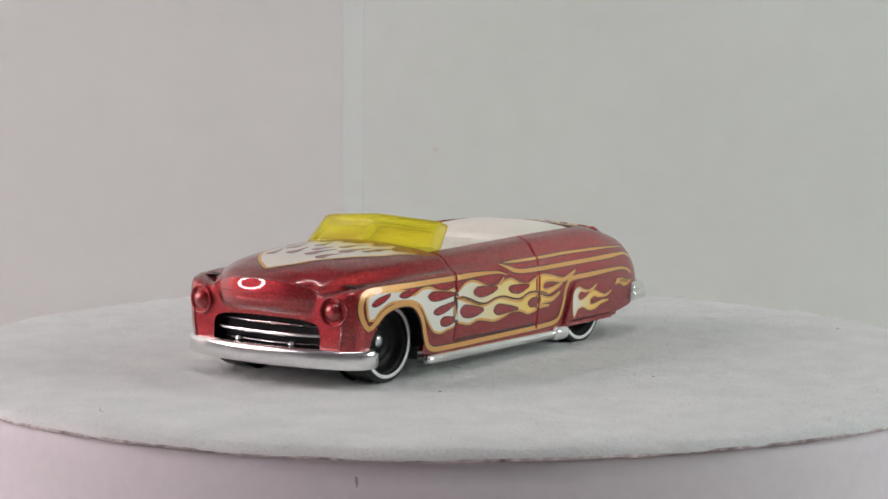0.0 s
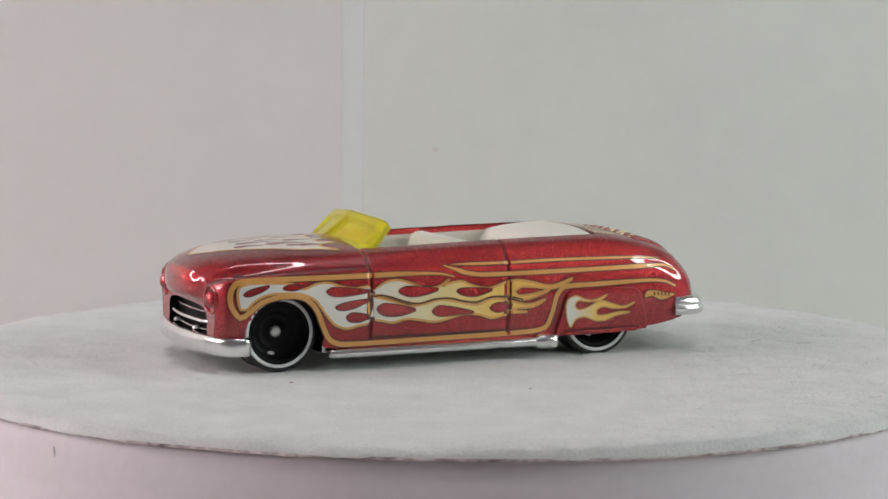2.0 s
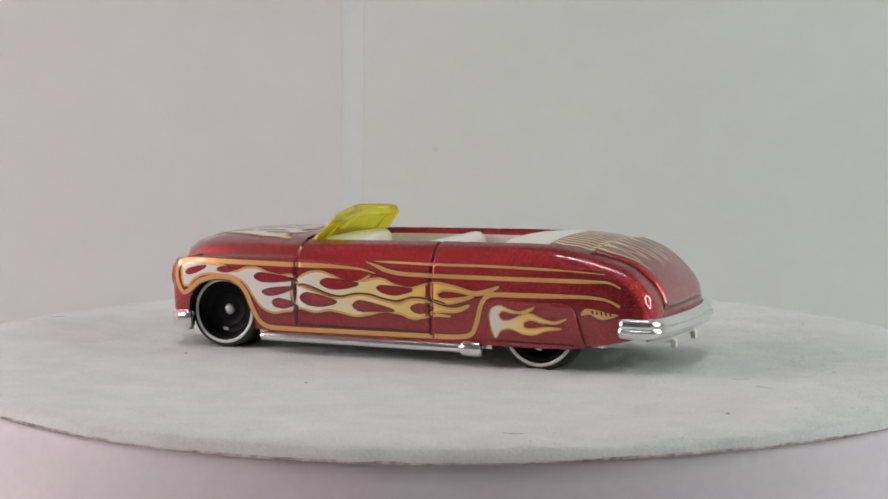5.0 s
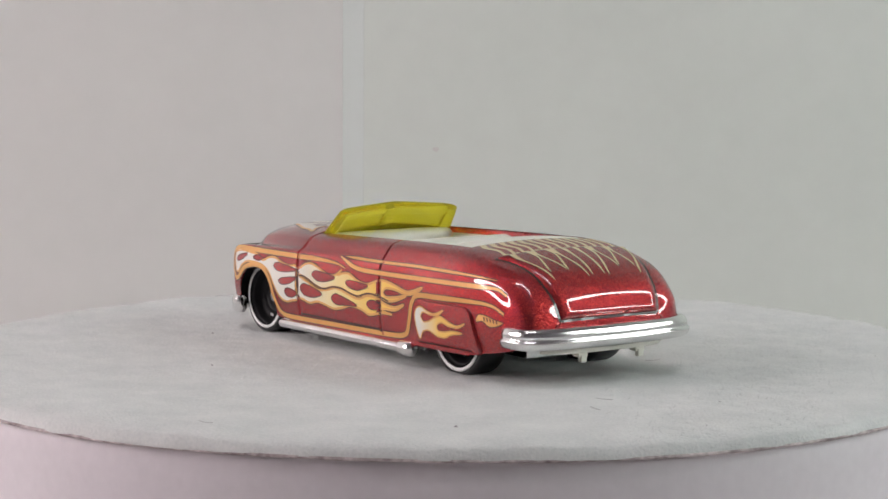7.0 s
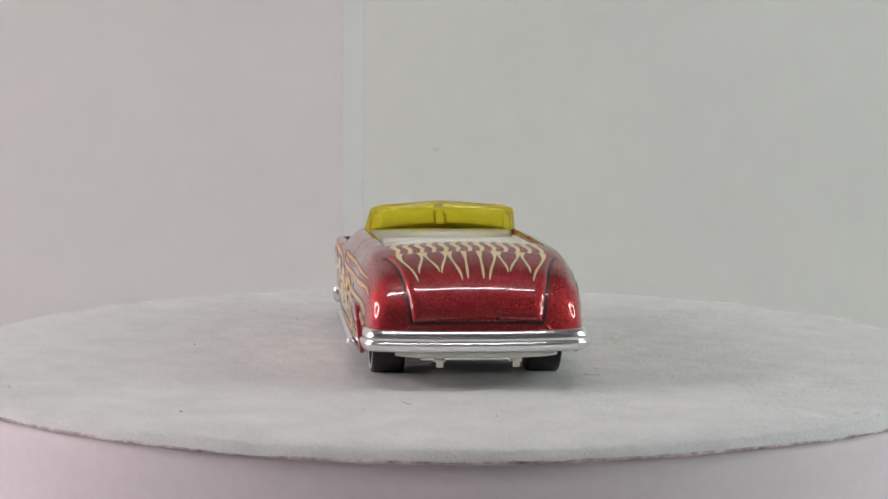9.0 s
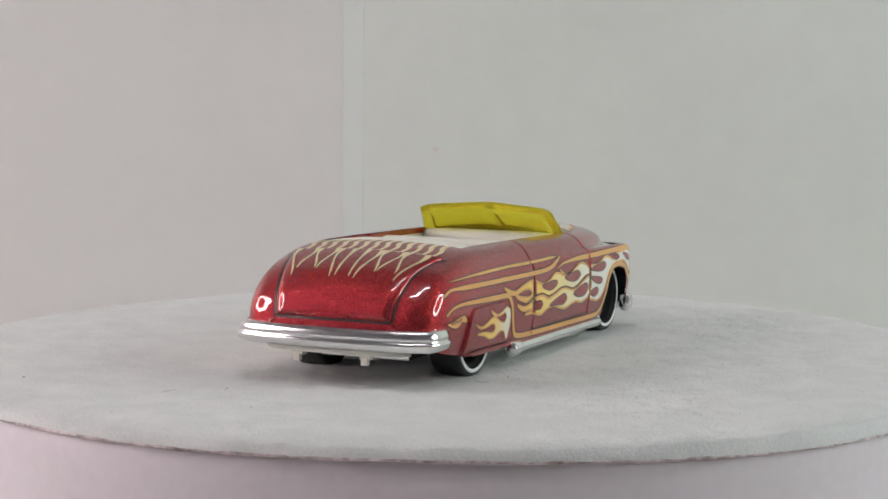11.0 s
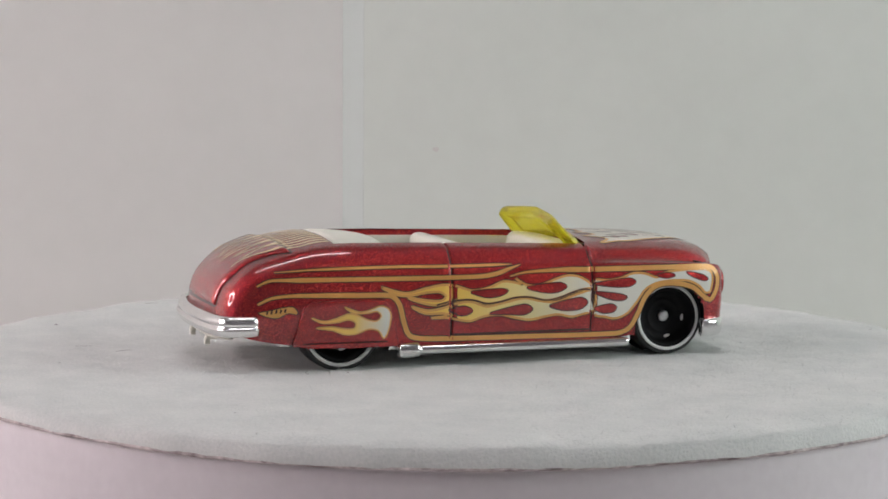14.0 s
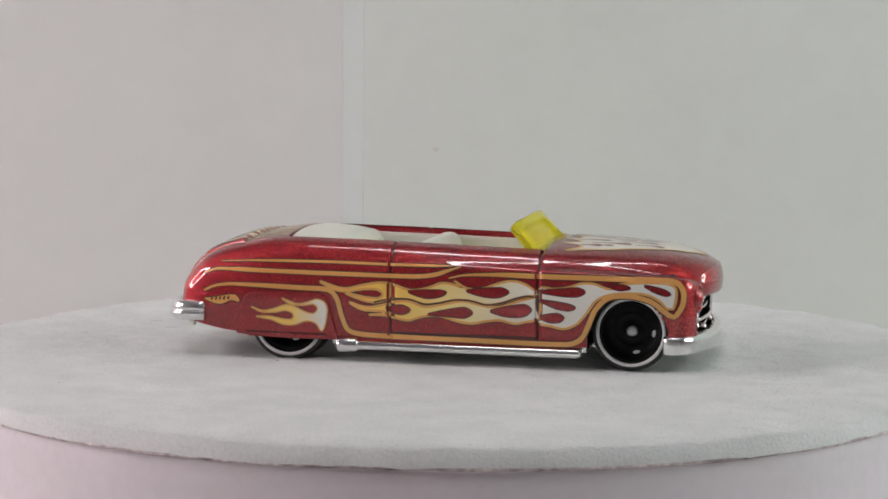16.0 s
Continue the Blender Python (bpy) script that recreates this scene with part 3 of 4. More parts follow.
def split_body():
    """Cut the wheel arches, cockpit and grille out of the shell and lift the doors away as parts of their own."""
    cx, cz, r = ARCH
    for v in BODY_V:
        if abs(v[1]) > 12 and v[0] < 38.0:
            d = math.hypot(v[0] - cx, v[2] - cz)
            if v[2] > cz and abs(d - r) < 0.28:
                v[0], v[2] = cx + (v[0] - cx) * r / d, cz + (v[2] - cz) * r / d
            elif v[2] <= cz and abs(abs(v[0] - cx) - r) < 0.26:
                v[0] = cx + math.copysign(r, v[0] - cx)
    kept = {"body": [], "door_left": [], "door_right": []}
    dark = {"body": [], "door_left": [], "door_right": []}
    for q, (side, x, z, flag) in zip(BODY_F, BODY_K):
        c = sum((Vector(BODY_V[k]) for k in q), Vector()) / len(q)
        if side == 0:
            if flag:
                continue
            kept["body"].append(q)
            dark["body"].append(0)
            continue
        inside = all((math.hypot(BODY_V[k][0] - cx, BODY_V[k][2] - cz) < r + 0.02 or BODY_V[k][2] < cz) and abs(BODY_V[k][0] - cx) < r + 0.02 and BODY_V[k][2] < cz + r + 0.1 for k in q)
        if inside and abs(c.y) > 12:
            continue
        if -20.1 < c.x < 17.4 and abs(c.y) < 11.3:
            continue
        name = "body"
        if DOOR_REAR + 0.2 < x < DOOR_FRONT - 0.2 and z > DOOR_FOOT:
            name = "door_left" if side > 0 else "door_right"
        kept[name].append(q)
        dark[name].append(1 if flag and z > DOOR_FOOT - 0.3 else 0)
    out = {}
    for name, faces in kept.items():
        used = sorted({k for q in faces for k in q})
        where = {k: i for i, k in enumerate(used)}
        out[name] = ([tuple(BODY_V[k]) for k in used], [tuple(where[k] for k in q) for q in faces], dark[name])
    return out


pieces = split_body()
body = part("body", pieces["body"][0], pieces["body"][1], [RED, DARK], car, "candy red metal-flake shell", indices=pieces["body"][2])
for key in ("door_left", "door_right"):
    part("door", pieces[key][0], pieces[key][1], [RED, DARK], car, "closed red door with flames", indices=pieces[key][2])

# the printed flames, in millimetres along the car and up
STRIPE_OUTER = [(4.1, 12.50), (6.3, 13.00), (11.1, 13.20), (16.6, 13.15), (26.1, 13.10), (34.3, 13.00), (35.8, 12.60), (36.5, 11.50), (36.4, 9.70), (35.3, 8.10), (34.0, 8.80), (32.3, 10.10), (29.3, 10.80), (26.5, 10.50), (24.7, 8.90), (23.6, 6.40), (22.5, 4.50), (20.6, 3.80), (6.3, 3.90), (-7.2, 4.10), (-10.3, 4.60), (-11.3, 6.60), (-12.0, 9.10), (-13.2, 10.30), (-17.5, 10.50), (-27.0, 10.70), (-30.0, 10.40), (-31.8, 9.60)]
STRIPE_MID = [(5.8, 14.1), (4.0, 13.55), (2.2, 12.95), (-0.4, 12.62), (-9.5, 12.6), (-27.8, 12.8), (-30.2, 12.7), (-31.8, 12.0)]
STRIPE_TOP = [(4.6, 14.15), (-4.0, 14.1), (-13.5, 14.2), (-23.8, 14.1), (-29.4, 13.8)]
FLAME_FENDER = [(35.6, 10.90), (35.4, 12.10), (34.3, 12.60), (32.0, 12.70), (30.1, 12.60), (28.1, 12.40), (26.5, 11.70), (24.7, 12.30), (22.8, 12.40), (21.0, 11.80), (19.0, 11.50), (16.9, 11.50), (16.9, 6.80), (18.6, 6.30), (20.2, 6.00), (21.9, 6.60), (23.3, 8.10), (24.8, 10.10), (26.9, 11.00), (30.1, 11.20), (31.8, 11.00), (33.4, 10.20), (34.4, 9.20), (35.2, 9.20)]
FLAME_UPPER = [(16.8, 10.6), (14.9, 12.0), (13.0, 12.4), (11.1, 12.0), (8.8, 11.2), (6.7, 11.2), (4.9, 12.2), (6.1, 11.3), (4.6, 11.7), (3.0, 11.8), (0.9, 11.0), (-1.4, 10.7), (-3.8, 11.4), (-5.7, 11.6), (-8.1, 11.2), (-11.1, 10.6), (-14.5, 11.5), (-12.6, 10.5), (-10.8, 10.2), (-8.0, 10.6), (-6.1, 10.6), (-5.3, 10.0), (-5.9, 9.4), (-8.0, 9.5), (-10.8, 10.0), (-8.8, 9.2), (-6.6, 8.8), (-4.4, 9.3), (-1.6, 9.4), (0.7, 8.8), (2.7, 9.0), (4.9, 9.5), (7.1, 9.5), (9.5, 9.0), (11.5, 9.3), (13.6, 10.0), (15.2, 10.4)]
FLAME_LOWER = [(16.8, 10.1), (14.2, 9.7), (11.1, 8.7), (8.7, 8.9), (6.3, 9.4), (3.5, 8.9), (0.7, 8.4), (-1.6, 9.1), (-4.0, 8.9), (-6.0, 8.3), (-8.0, 8.1), (-10.2, 8.7), (-8.3, 7.7), (-5.6, 7.6), (-4.7, 7.3), (-7.4, 7.0), (-5.2, 7.0), (-3.6, 6.7), (-1.7, 6.4), (0.3, 7.0), (2.7, 7.2), (4.7, 6.7), (7.1, 6.3), (9.5, 6.7), (11.4, 6.9), (13.4, 6.5), (15.0, 6.8), (16.8, 7.4)]
FLAME_SKIRT = [(-13.3, 7.6), (-13.7, 8.6), (-14.8, 9.0), (-16.3, 8.5), (-17.8, 8.3), (-19.9, 9.0), (-18.7, 8.2), (-16.7, 8.1), (-15.3, 8.3), (-14.7, 7.7), (-15.3, 7.0), (-16.6, 7.2), (-17.9, 7.8), (-19.3, 8.1), (-21.2, 7.5), (-22.8, 7.2), (-24.5, 7.7), (-23.1, 7.0), (-20.9, 7.0), (-19.3, 7.3), (-18.3, 6.8), (-18.5, 6.1), (-19.9, 6.1), (-21.7, 6.4), (-23.8, 6.3), (-21.5, 5.9), (-19.9, 5.3), (-18.2, 5.3), (-16.4, 5.9), (-15.0, 5.6), (-14.2, 4.5), (-13.6, 5.6)]
BADGE = [(-26.3, 8.4), (-26.9, 9.2), (-28.2, 9.2), (-30.2, 8.8), (-31.8, 8.5), (-30.6, 7.9), (-29.1, 7.7), (-27.7, 8.3), (-26.5, 8.1)]
DROP_A = [(34.8, 11.20), (33.9, 11.80), (31.3, 12.30), (32.6, 11.50), (34.2, 11.00)]
DROP_B = [(29.4, 11.9), (28.2, 12.3), (26.6, 12.0), (28.0, 11.6)]
DROP_C = [(23.2, 11.2), (22.2, 11.7), (16.9, 11.1), (19.8, 10.6), (22.2, 10.6)]
DROP_D = [(21.9, 9.0), (20.7, 9.5), (16.9, 9.9), (19.0, 8.9), (21.0, 8.6)]
DROP_E = [(20.3, 7.6), (19.4, 8.1), (16.9, 7.6), (18.2, 6.9), (19.8, 7.0)]
DROP_F = [(12.6, 10.8), (11.5, 11.4), (6.7, 10.9), (8.8, 10.2), (11.1, 10.1)]
DROP_G = [(3.8, 10.5), (2.8, 10.8), (-1.6, 10.5), (0.7, 9.7), (2.8, 9.9)]
DROP_H = [(15.8, 8.5), (14.7, 9.2), (10.1, 8.2), (12.2, 7.5), (14.7, 7.6)]
DROP_I = [(7.5, 7.8), (6.3, 8.5), (1.2, 7.4), (3.9, 7.2), (6.4, 7.1)]
DROP_J = [(-1.4, 7.9), (-2.6, 8.5), (-4.8, 8.1), (-3.7, 7.4), (-2.3, 7.3)]
DROPS = (DROP_A, DROP_B, DROP_C, DROP_D, DROP_E, DROP_F, DROP_G, DROP_H, DROP_I, DROP_J)


def flame_side(side):
    put = on_side(side)
    skirt = on_side(side, 0.46)

    def lay(name, geometry, ink, parent, label=""):
        return part(name, *outward(*geometry), ink, parent, label)
    bands, edges, fills, rims = [], [], [], []
    stripes = ((STRIPE_OUTER, lambda u: 0.70 * min(1.0, 0.25 + 9 * u, 0.45 + 5 * (1 - u))), (STRIPE_MID, lambda u: 0.60 * min(1.0, 0.35 + 4 * (1 - u)) * min(1.0, 0.12 + 14 * u)),
               (STRIPE_TOP, lambda u: 0.36 * min(1.0, 0.1 + 9 * u, 0.2 + 3 * (1 - u))))
    for points, width in stripes:
        path = spline(points, 0.5)
        edges.append(ribbon(path, lambda u, w=width: w(u) + 0.28, put, 0.030))
        bands.append(ribbon(path, width, put, 0.066))
    for geometry in bands:
        lay("pinstripe", geometry, GOLD, body, "gold printed pinstripe")
    for points in (FLAME_FENDER, FLAME_UPPER, FLAME_LOWER):
        curve = spline(points, 0.4, closed=True)
        edges.append(ribbon(curve, 0.62, put, 0.035, True))
        rims.append(ribbon(curve, 0.34, put, 0.062, True))
        fills.append(patch(curve, put, 0.052))
    for geometry in edges:
        lay("flame_outline", geometry, DARK, body, "dark printed outline")
    for geometry in fills:
        lay("flame", geometry, FLAME, body, "white to yellow printed flame")
    for geometry in rims:
        lay("flame_edge", geometry, GOLD, body, "gold printed edge")
    lay("flame_line", ribbon(spline(FLAME_UPPER[26:] + FLAME_LOWER[:1], 0.4), 0.24, put, 0.076), DARK, body, "dark printed line between two flames")
    drops, rings_ = [], []
    for points in DROPS:
        curve = spline(points, 0.3, closed=True)
        rings_.append(ribbon(curve, 0.30, put, 0.072, True))
        drops.append(patch(curve, put, 0.082))
    for geometry in rings_:
        lay("drop_outline", geometry, DARK, body, "dark printed outline")
    for geometry in drops:
        lay("flame_drop", geometry, RED, body, "red drop within the flames")
    # door foot line
    lay("door_gap", ribbon(spline([(DOOR_REAR, DOOR_FOOT), (DOOR_FRONT, DOOR_FOOT)], 0.6), 0.28, put, 0.02), DARK, body)
    # the wheel skirt stands proud of the rear fender
    top, foot = 9.75, 3.35
    outline = [(-12.0, foot), (-13.4, top - 0.9), (-14.3, top), (-24.4, top), (-25.4, top - 0.7), (-27.0, 3.9), (-25.8, foot)]
    curve = []
    for k, p in enumerate(outline):
        a, b, c = Vector(outline[k - 1]), Vector(p), Vector(outline[(k + 1) % len(outline)])
        curve += [b + (a - b).normalized() * 0.25, b + (c - b).normalized() * 0.25]
    flat_v, flat_f = patch(curve, put, 0.46)
    wall_v, wall_f = [], []
    centre = sum(curve, Vector((0, 0))) / len(curve)
    m = len(curve)
    long = [p for k in range(m) for p in [curve[k].lerp(curve[(k + 1) % m], j / 4) for j in range(4)]]
    for p in long:
        o = (p - centre).normalized()
        wall_v += [tuple(put(*(p), 0.46)), tuple(put(*(p + o * 0.10), 0.38)), tuple(put(*(p + o * 0.18), -0.1))]
    for k in range(len(long)):
        n = (k + 1) % len(long)
        wall_f += [(3 * k, 3 * n, 3 * n + 1, 3 * k + 1), (3 * k + 1, 3 * n + 1, 3 * n + 2, 3 * k + 2)]
    panel = part("wheel_skirt", *outward(*joined((flat_v, flat_f), (wall_v, wall_f))), RED, car, "red rear wheel skirt with a small flame", tidy=False)
    lip = ribbon(spline([(-13.6, 3.75), (-25.6, 3.8)], 0.5), 0.55, put, 0.72)
    under = ribbon(spline([(-13.6, 4.05), (-25.6, 4.1)], 0.5), 0.20, put, 0.49)
    part("lip", *outward(*lip), RED, panel)
    part("lip_shadow", *outward(*under), DARK, panel)
    curve = spline(FLAME_SKIRT, 0.35, closed=True)
    lay("flame_outline", ribbon(curve, 0.34, skirt, 0.02, True), DARK, panel)
    lay("flame", patch(curve, skirt, 0.05), SKIRT_INK, panel, "white to yellow printed flame")
    lay("flame_edge", ribbon(curve, 0.20, skirt, 0.064, True), GOLD, panel)
    curve = spline(BADGE, 0.3, closed=True)
    lay("badge", patch(curve, put, 0.05), GOLD, body, "small plain gold pennant")
    lay("badge_outline", ribbon(curve, 0.14, put, 0.06, True), DARK, body)
    for k in range(5):
        lay("badge_bar", ribbon(spline([(-28.0 - 0.62 * k, 8.95 - 0.05 * k), (-28.15 - 0.62 * k, 8.45 - 0.05 * k)], 0.2), 0.26, put, 0.062), DARK, body)


for side in (1, -1):
    flame_side(side)


def hood_flames():
    """White flames over the hood, with gold edges and red drops."""
    right = [(38.0, 0.0), (37.0, 1.6), (35.4, 3.5), (33.0, 5.3), (30.3, 6.8), (27.7, 8.0), (25.0, 9.2), (22.4, 9.8), (19.8, 10.8), (21.6, 8.8), (21.0, 7.4), (18.9, 6.6), (21.0, 5.2), (20.4, 3.6), (18.8, 2.8), (20.6, 1.4)]
    left = [(x, -y) for x, y in right[:0:-1]]
    curve = spline(right + [(20.2, 0.0)] + left, 0.4, closed=True)
    part("hood_flame_outline", *outward(*ribbon(curve, 0.75, on_top, 0.03, True)), DARK, body, "dark printed outline")
    part("hood_flame", *outward(*patch(curve, on_top, 0.05, 0.6)), HOOD_INK, body, "white printed hood flames")
    part("hood_flame_edge", *outward(*ribbon(curve, 0.45, on_top, 0.062, True)), GOLD, body, "gold printed edge")
    drops, lines = [], []
    for x, y, long, wide in ((30.5, 1.6, 5.2, 0.75), (27.0, 4.6, 5.4, 0.8), (31.8, 4.2, 4.0, 0.6), (24.0, 2.2, 4.6, 0.7), (23.4, 7.0, 3.6, 0.6), (27.6, 0.0, 3.4, 0.55), (25.2, 6.6, 2.8, 0.45)):
        for s in ((1, -1) if y else (1,)):
            shape = [(x + long * 0.22, y * s), (x + long * 0.1, s * y + wide), (x - long * 0.3, s * (y + 0.25) + wide * 0.4), (x - long * 0.78, s * (y + 0.9)), (x - long * 0.3, s * y - wide * 0.5), (x + long * 0.1, s * y - wide)]
            c = spline(shape, 0.3, closed=True)
            lines.append(ribbon(c, 0.28, on_top, 0.058, True))
            drops.append(patch(c, on_top, 0.068, 0.6))
    for geometry in lines:
        part("drop_outline", *outward(*geometry), DARK, body)
    for geometry in drops:
        part("flame_drop", *outward(*geometry), RED, body, "red drop within the flames")


hood_flames()


def trunk():
    """The boot lid: a raised panel with a dark gap round it and thin cream flames over its upper edge."""
    def half(s):
        u = max(0.0, min(1.0, (s - 3) / 71))
        return 11.5 - 3.1 * u ** 0.62
    put = on_tail

    def crown(s, y):
        """The lid stands proud of the tail and rolls over at its edges."""
        e = max(0.0, min(1.0, (half(s) - abs(y)) / 1.5, (s - 3) / 5, (74 - s) / 5))
        return -0.05 + 0.62 * math.sqrt(1 - (1 - e) ** 2)
    stops = [3 + 71 * (0.5 - 0.5 * math.cos(math.pi * k / 44)) for k in range(45)]
    n = 28
    verts, faces = [], []
    for s in stops:
        for k in range(-n, n + 1):
            y = half(s) * math.sin(0.5 * math.pi * k / n)
            verts.append(tuple(put(s, y, crown(s, y))))
    w = 2 * n + 1
    faces = [(i * w + k, (i + 1) * w + k, (i + 1) * w + k + 1, i * w + k + 1) for i in range(44) for k in range(w - 1)]
    lid = part("boot_lid", *outward(verts, faces), RED, car, "raised red boot lid with cream flame tips")
    gap = [Vector((s, half(s) + 0.22)) for s in stops]
    outline = [Vector((2.4, -half(3) * 0.99 + 2 * half(3) * 0.99 * k / 40)) for k in range(41)]
    foot = [Vector((74.6, half(74) * (1 - 2 * k / 40))) for k in range(41)]
    other = [Vector((p.x, -p.y)) for p in reversed(gap)]
    path = outline + gap + foot + other

    def narrow(path, wide):
        vs, fs = [], []
        m = len(path)
        for i, p in enumerate(path):
            a, b = path[i - 1], path[(i + 1) % m]
            # s is in degrees, about 0.2 mm each
            d = Vector(((b.x - a.x) * 0.2, b.y - a.y)).normalized()
            for g in (1, -1):
                vs.append(tuple(put(p.x - d.y * wide * g / 0.2 / 2, p.y + d.x * wide * g / 2, 0.025)))
        for i in range(m):
            k = (i + 1) % m
            fs.append((2 * i, 2 * i + 1, 2 * k + 1, 2 * k))
        return vs, fs
    part("boot_gap", *outward(*narrow(path, 0.42)), DARK, body, "dark panel gap")
    # thin wavering tongues that hang from the front edge of the lid
    shades = []
    rows = ((-9.3, 45, -1.3), (-7.6, 38, 1.2), (-5.9, 37, -1.1), (-4.3, 38, 1.1), (-2.6, 45, -1.0), (-1.1, 44, 0.1), (1.1, 44, -0.1), (2.6, 45, 1.0), (4.3, 38, -1.1), (5.9, 37, 1.1), (7.6, 38, -1.2), (9.3, 45, 1.3))
    for at, reach, swing in rows:
        vs, fs, ds = [], [], []
        for k in range(25):
            u = k / 24
            s = -1.0 + 1.02 * reach * u
            y = at * (1 - 0.12 * u) + swing * 0.50 * math.sin(u * 4.6)
            wide = 0.25 * (1 - u) ** 0.6 * (0.7 + 1.0 * math.sin(u * 4.2 + 0.9) ** 2) + 0.04
            for g in (1, -1):
                vs.append(tuple(put(s, y + g * wide, crown(s, y + g * wide) + 0.035 if s > 3.0 else 0.06)))
                ds.append(tuple(put(s, y + g * (wide + 0.07), crown(s, y + g * (wide + 0.07)) + 0.018 if s > 3.0 else 0.04)))
        fs = [(2 * k, 2 * k + 1, 2 * k + 3, 2 * k + 2) for k in range(24)]
        part("flame", *outward(vs, fs), CREAM_INK, lid, "thin cream printed flame")
        shades.append((ds, fs))
    for geometry in shades:
        part("flame_outline", *outward(*geometry), DARK, lid)
    # white and gold print on the deck between the cockpit and the lid
    deck = []
    for k in range(-6, 7):
        y = k * 1.62
        deck.append(ribbon(spline([(-20.6, y * 0.96), (-22.4, y + 0.35), (-24.4, y - 0.25), (-26.2, y + 0.1)], 0.3), lambda u: 0.95 - 0.5 * u, on_top, 0.05))
    for geometry in deck:
        part("deck_flame", *outward(*geometry), CREAM_INK, body, "cream printed flame behind the cockpit")


trunk()


# ---- wheels ----
def wheel(x, y, z, side, radius):
    r = radius
    rim = part("wheel", *lathe([(0.0, -1.75), (1.2, -1.78), (1.4, -1.92), (2.1, -1.90), (2.25, -1.78), (2.45, -1.76), (2.6, -1.86), (3.3, -1.70), (3.65, -1.35), (3.9, -0.70), (r * 0.80, -0.22), (r * 0.81, -3.6), (0, -3.6)], 56, (x, y, z), side), BLACK, car, "black toy wheel with a whitewall tyre", tidy=True)
    part("tyre", *lathe([(r * 0.80, -0.30), (r * 0.81, -0.05), (r * 0.94, 0.0), (r * 0.98, -0.12), (r, -0.45), (r, -3.9), (r * 0.98, -4.3), (r * 0.90, -4.5), (r * 0.5, -4.5)], 72, (x, y, z), side), RUBBER, rim, "glossy black plastic tyre", tidy=True)
    part("whitewall", *lathe([(r * 0.805, 0.0), (r * 0.808, 0.05), (r * 0.888, 0.06), (r * 0.892, 0.01)], 72, (x, y, z), side), WHITEWALL, rim, "white printed sidewall ring", tidy=True)
    part("hub", *lathe([(0.0, -1.35), (0.5, -1.39), (0.76, -1.50), (0.82, -1.65), (0.82, -2.1)], 28, (x, y, z), side), STEEL, rim, "silver axle end", tidy=True)
    for k in range(5):
        a = radians(-78 + 72 * k)
        cx, cz = x + 3.0 * math.cos(a), z + 3.0 * math.sin(a)
        v, f = [], []
        for i in range(12):
            b = 2 * math.pi * i / 12
            e, t = 0.52 * math.cos(b), 0.24 * math.sin(b)
            v.append((cx - math.sin(a) * e + math.cos(a) * t, y + side * -1.68, cz + math.cos(a) * e + math.sin(a) * t))
        part("slot", v + [(cx, y + side * -1.72, cz)], [(i, (i + 1) % 12, 12) if side < 0 else ((i + 1) % 12, i, 12) for i in range(12)], STEEL if k == 0 or (k == 1 and side < 0) else BLACK, rim)
    return rim


for side in (1, -1):
    wheel(29.3, side * 13.5, 5.60, side, 5.40)
    wheel(-19.7, side * 12.9, 5.60, side, 5.80)
for x in (29.0, -19.9):
    v, f = lathe([(0.0, 10.0), (0.5, 10.0), (0.5, -10.0), (0.0, -10.0)], 12, (x, 0, 5.70))
    part("axle", v, f, STEEL, car, tidy=True)
# dark arch liners behind the front wheels
for side in (1, -1):
    v, f = [], []
    for k in range(25):
        a = radians(-10 + 200 * k / 24)
        for y in (14.6, 8.4):
            v.append((29.0 + 5.75 * math.cos(a), side * y, 5.4 + 5.75 * math.sin(a)))
    f = [(2 * k, 2 * k + 1, 2 * k + 3, 2 * k + 2) for k in range(24)]
    part("arch_liner", v + [(29 + 6 * math.cos(radians(15 * k)), side * 8.4, 6 + 6 * math.sin(radians(15 * k))) for k in range(24)], f + [tuple(range(50, 74))], BLACK, car, "dark inside of the wheel arch", smooth=False)


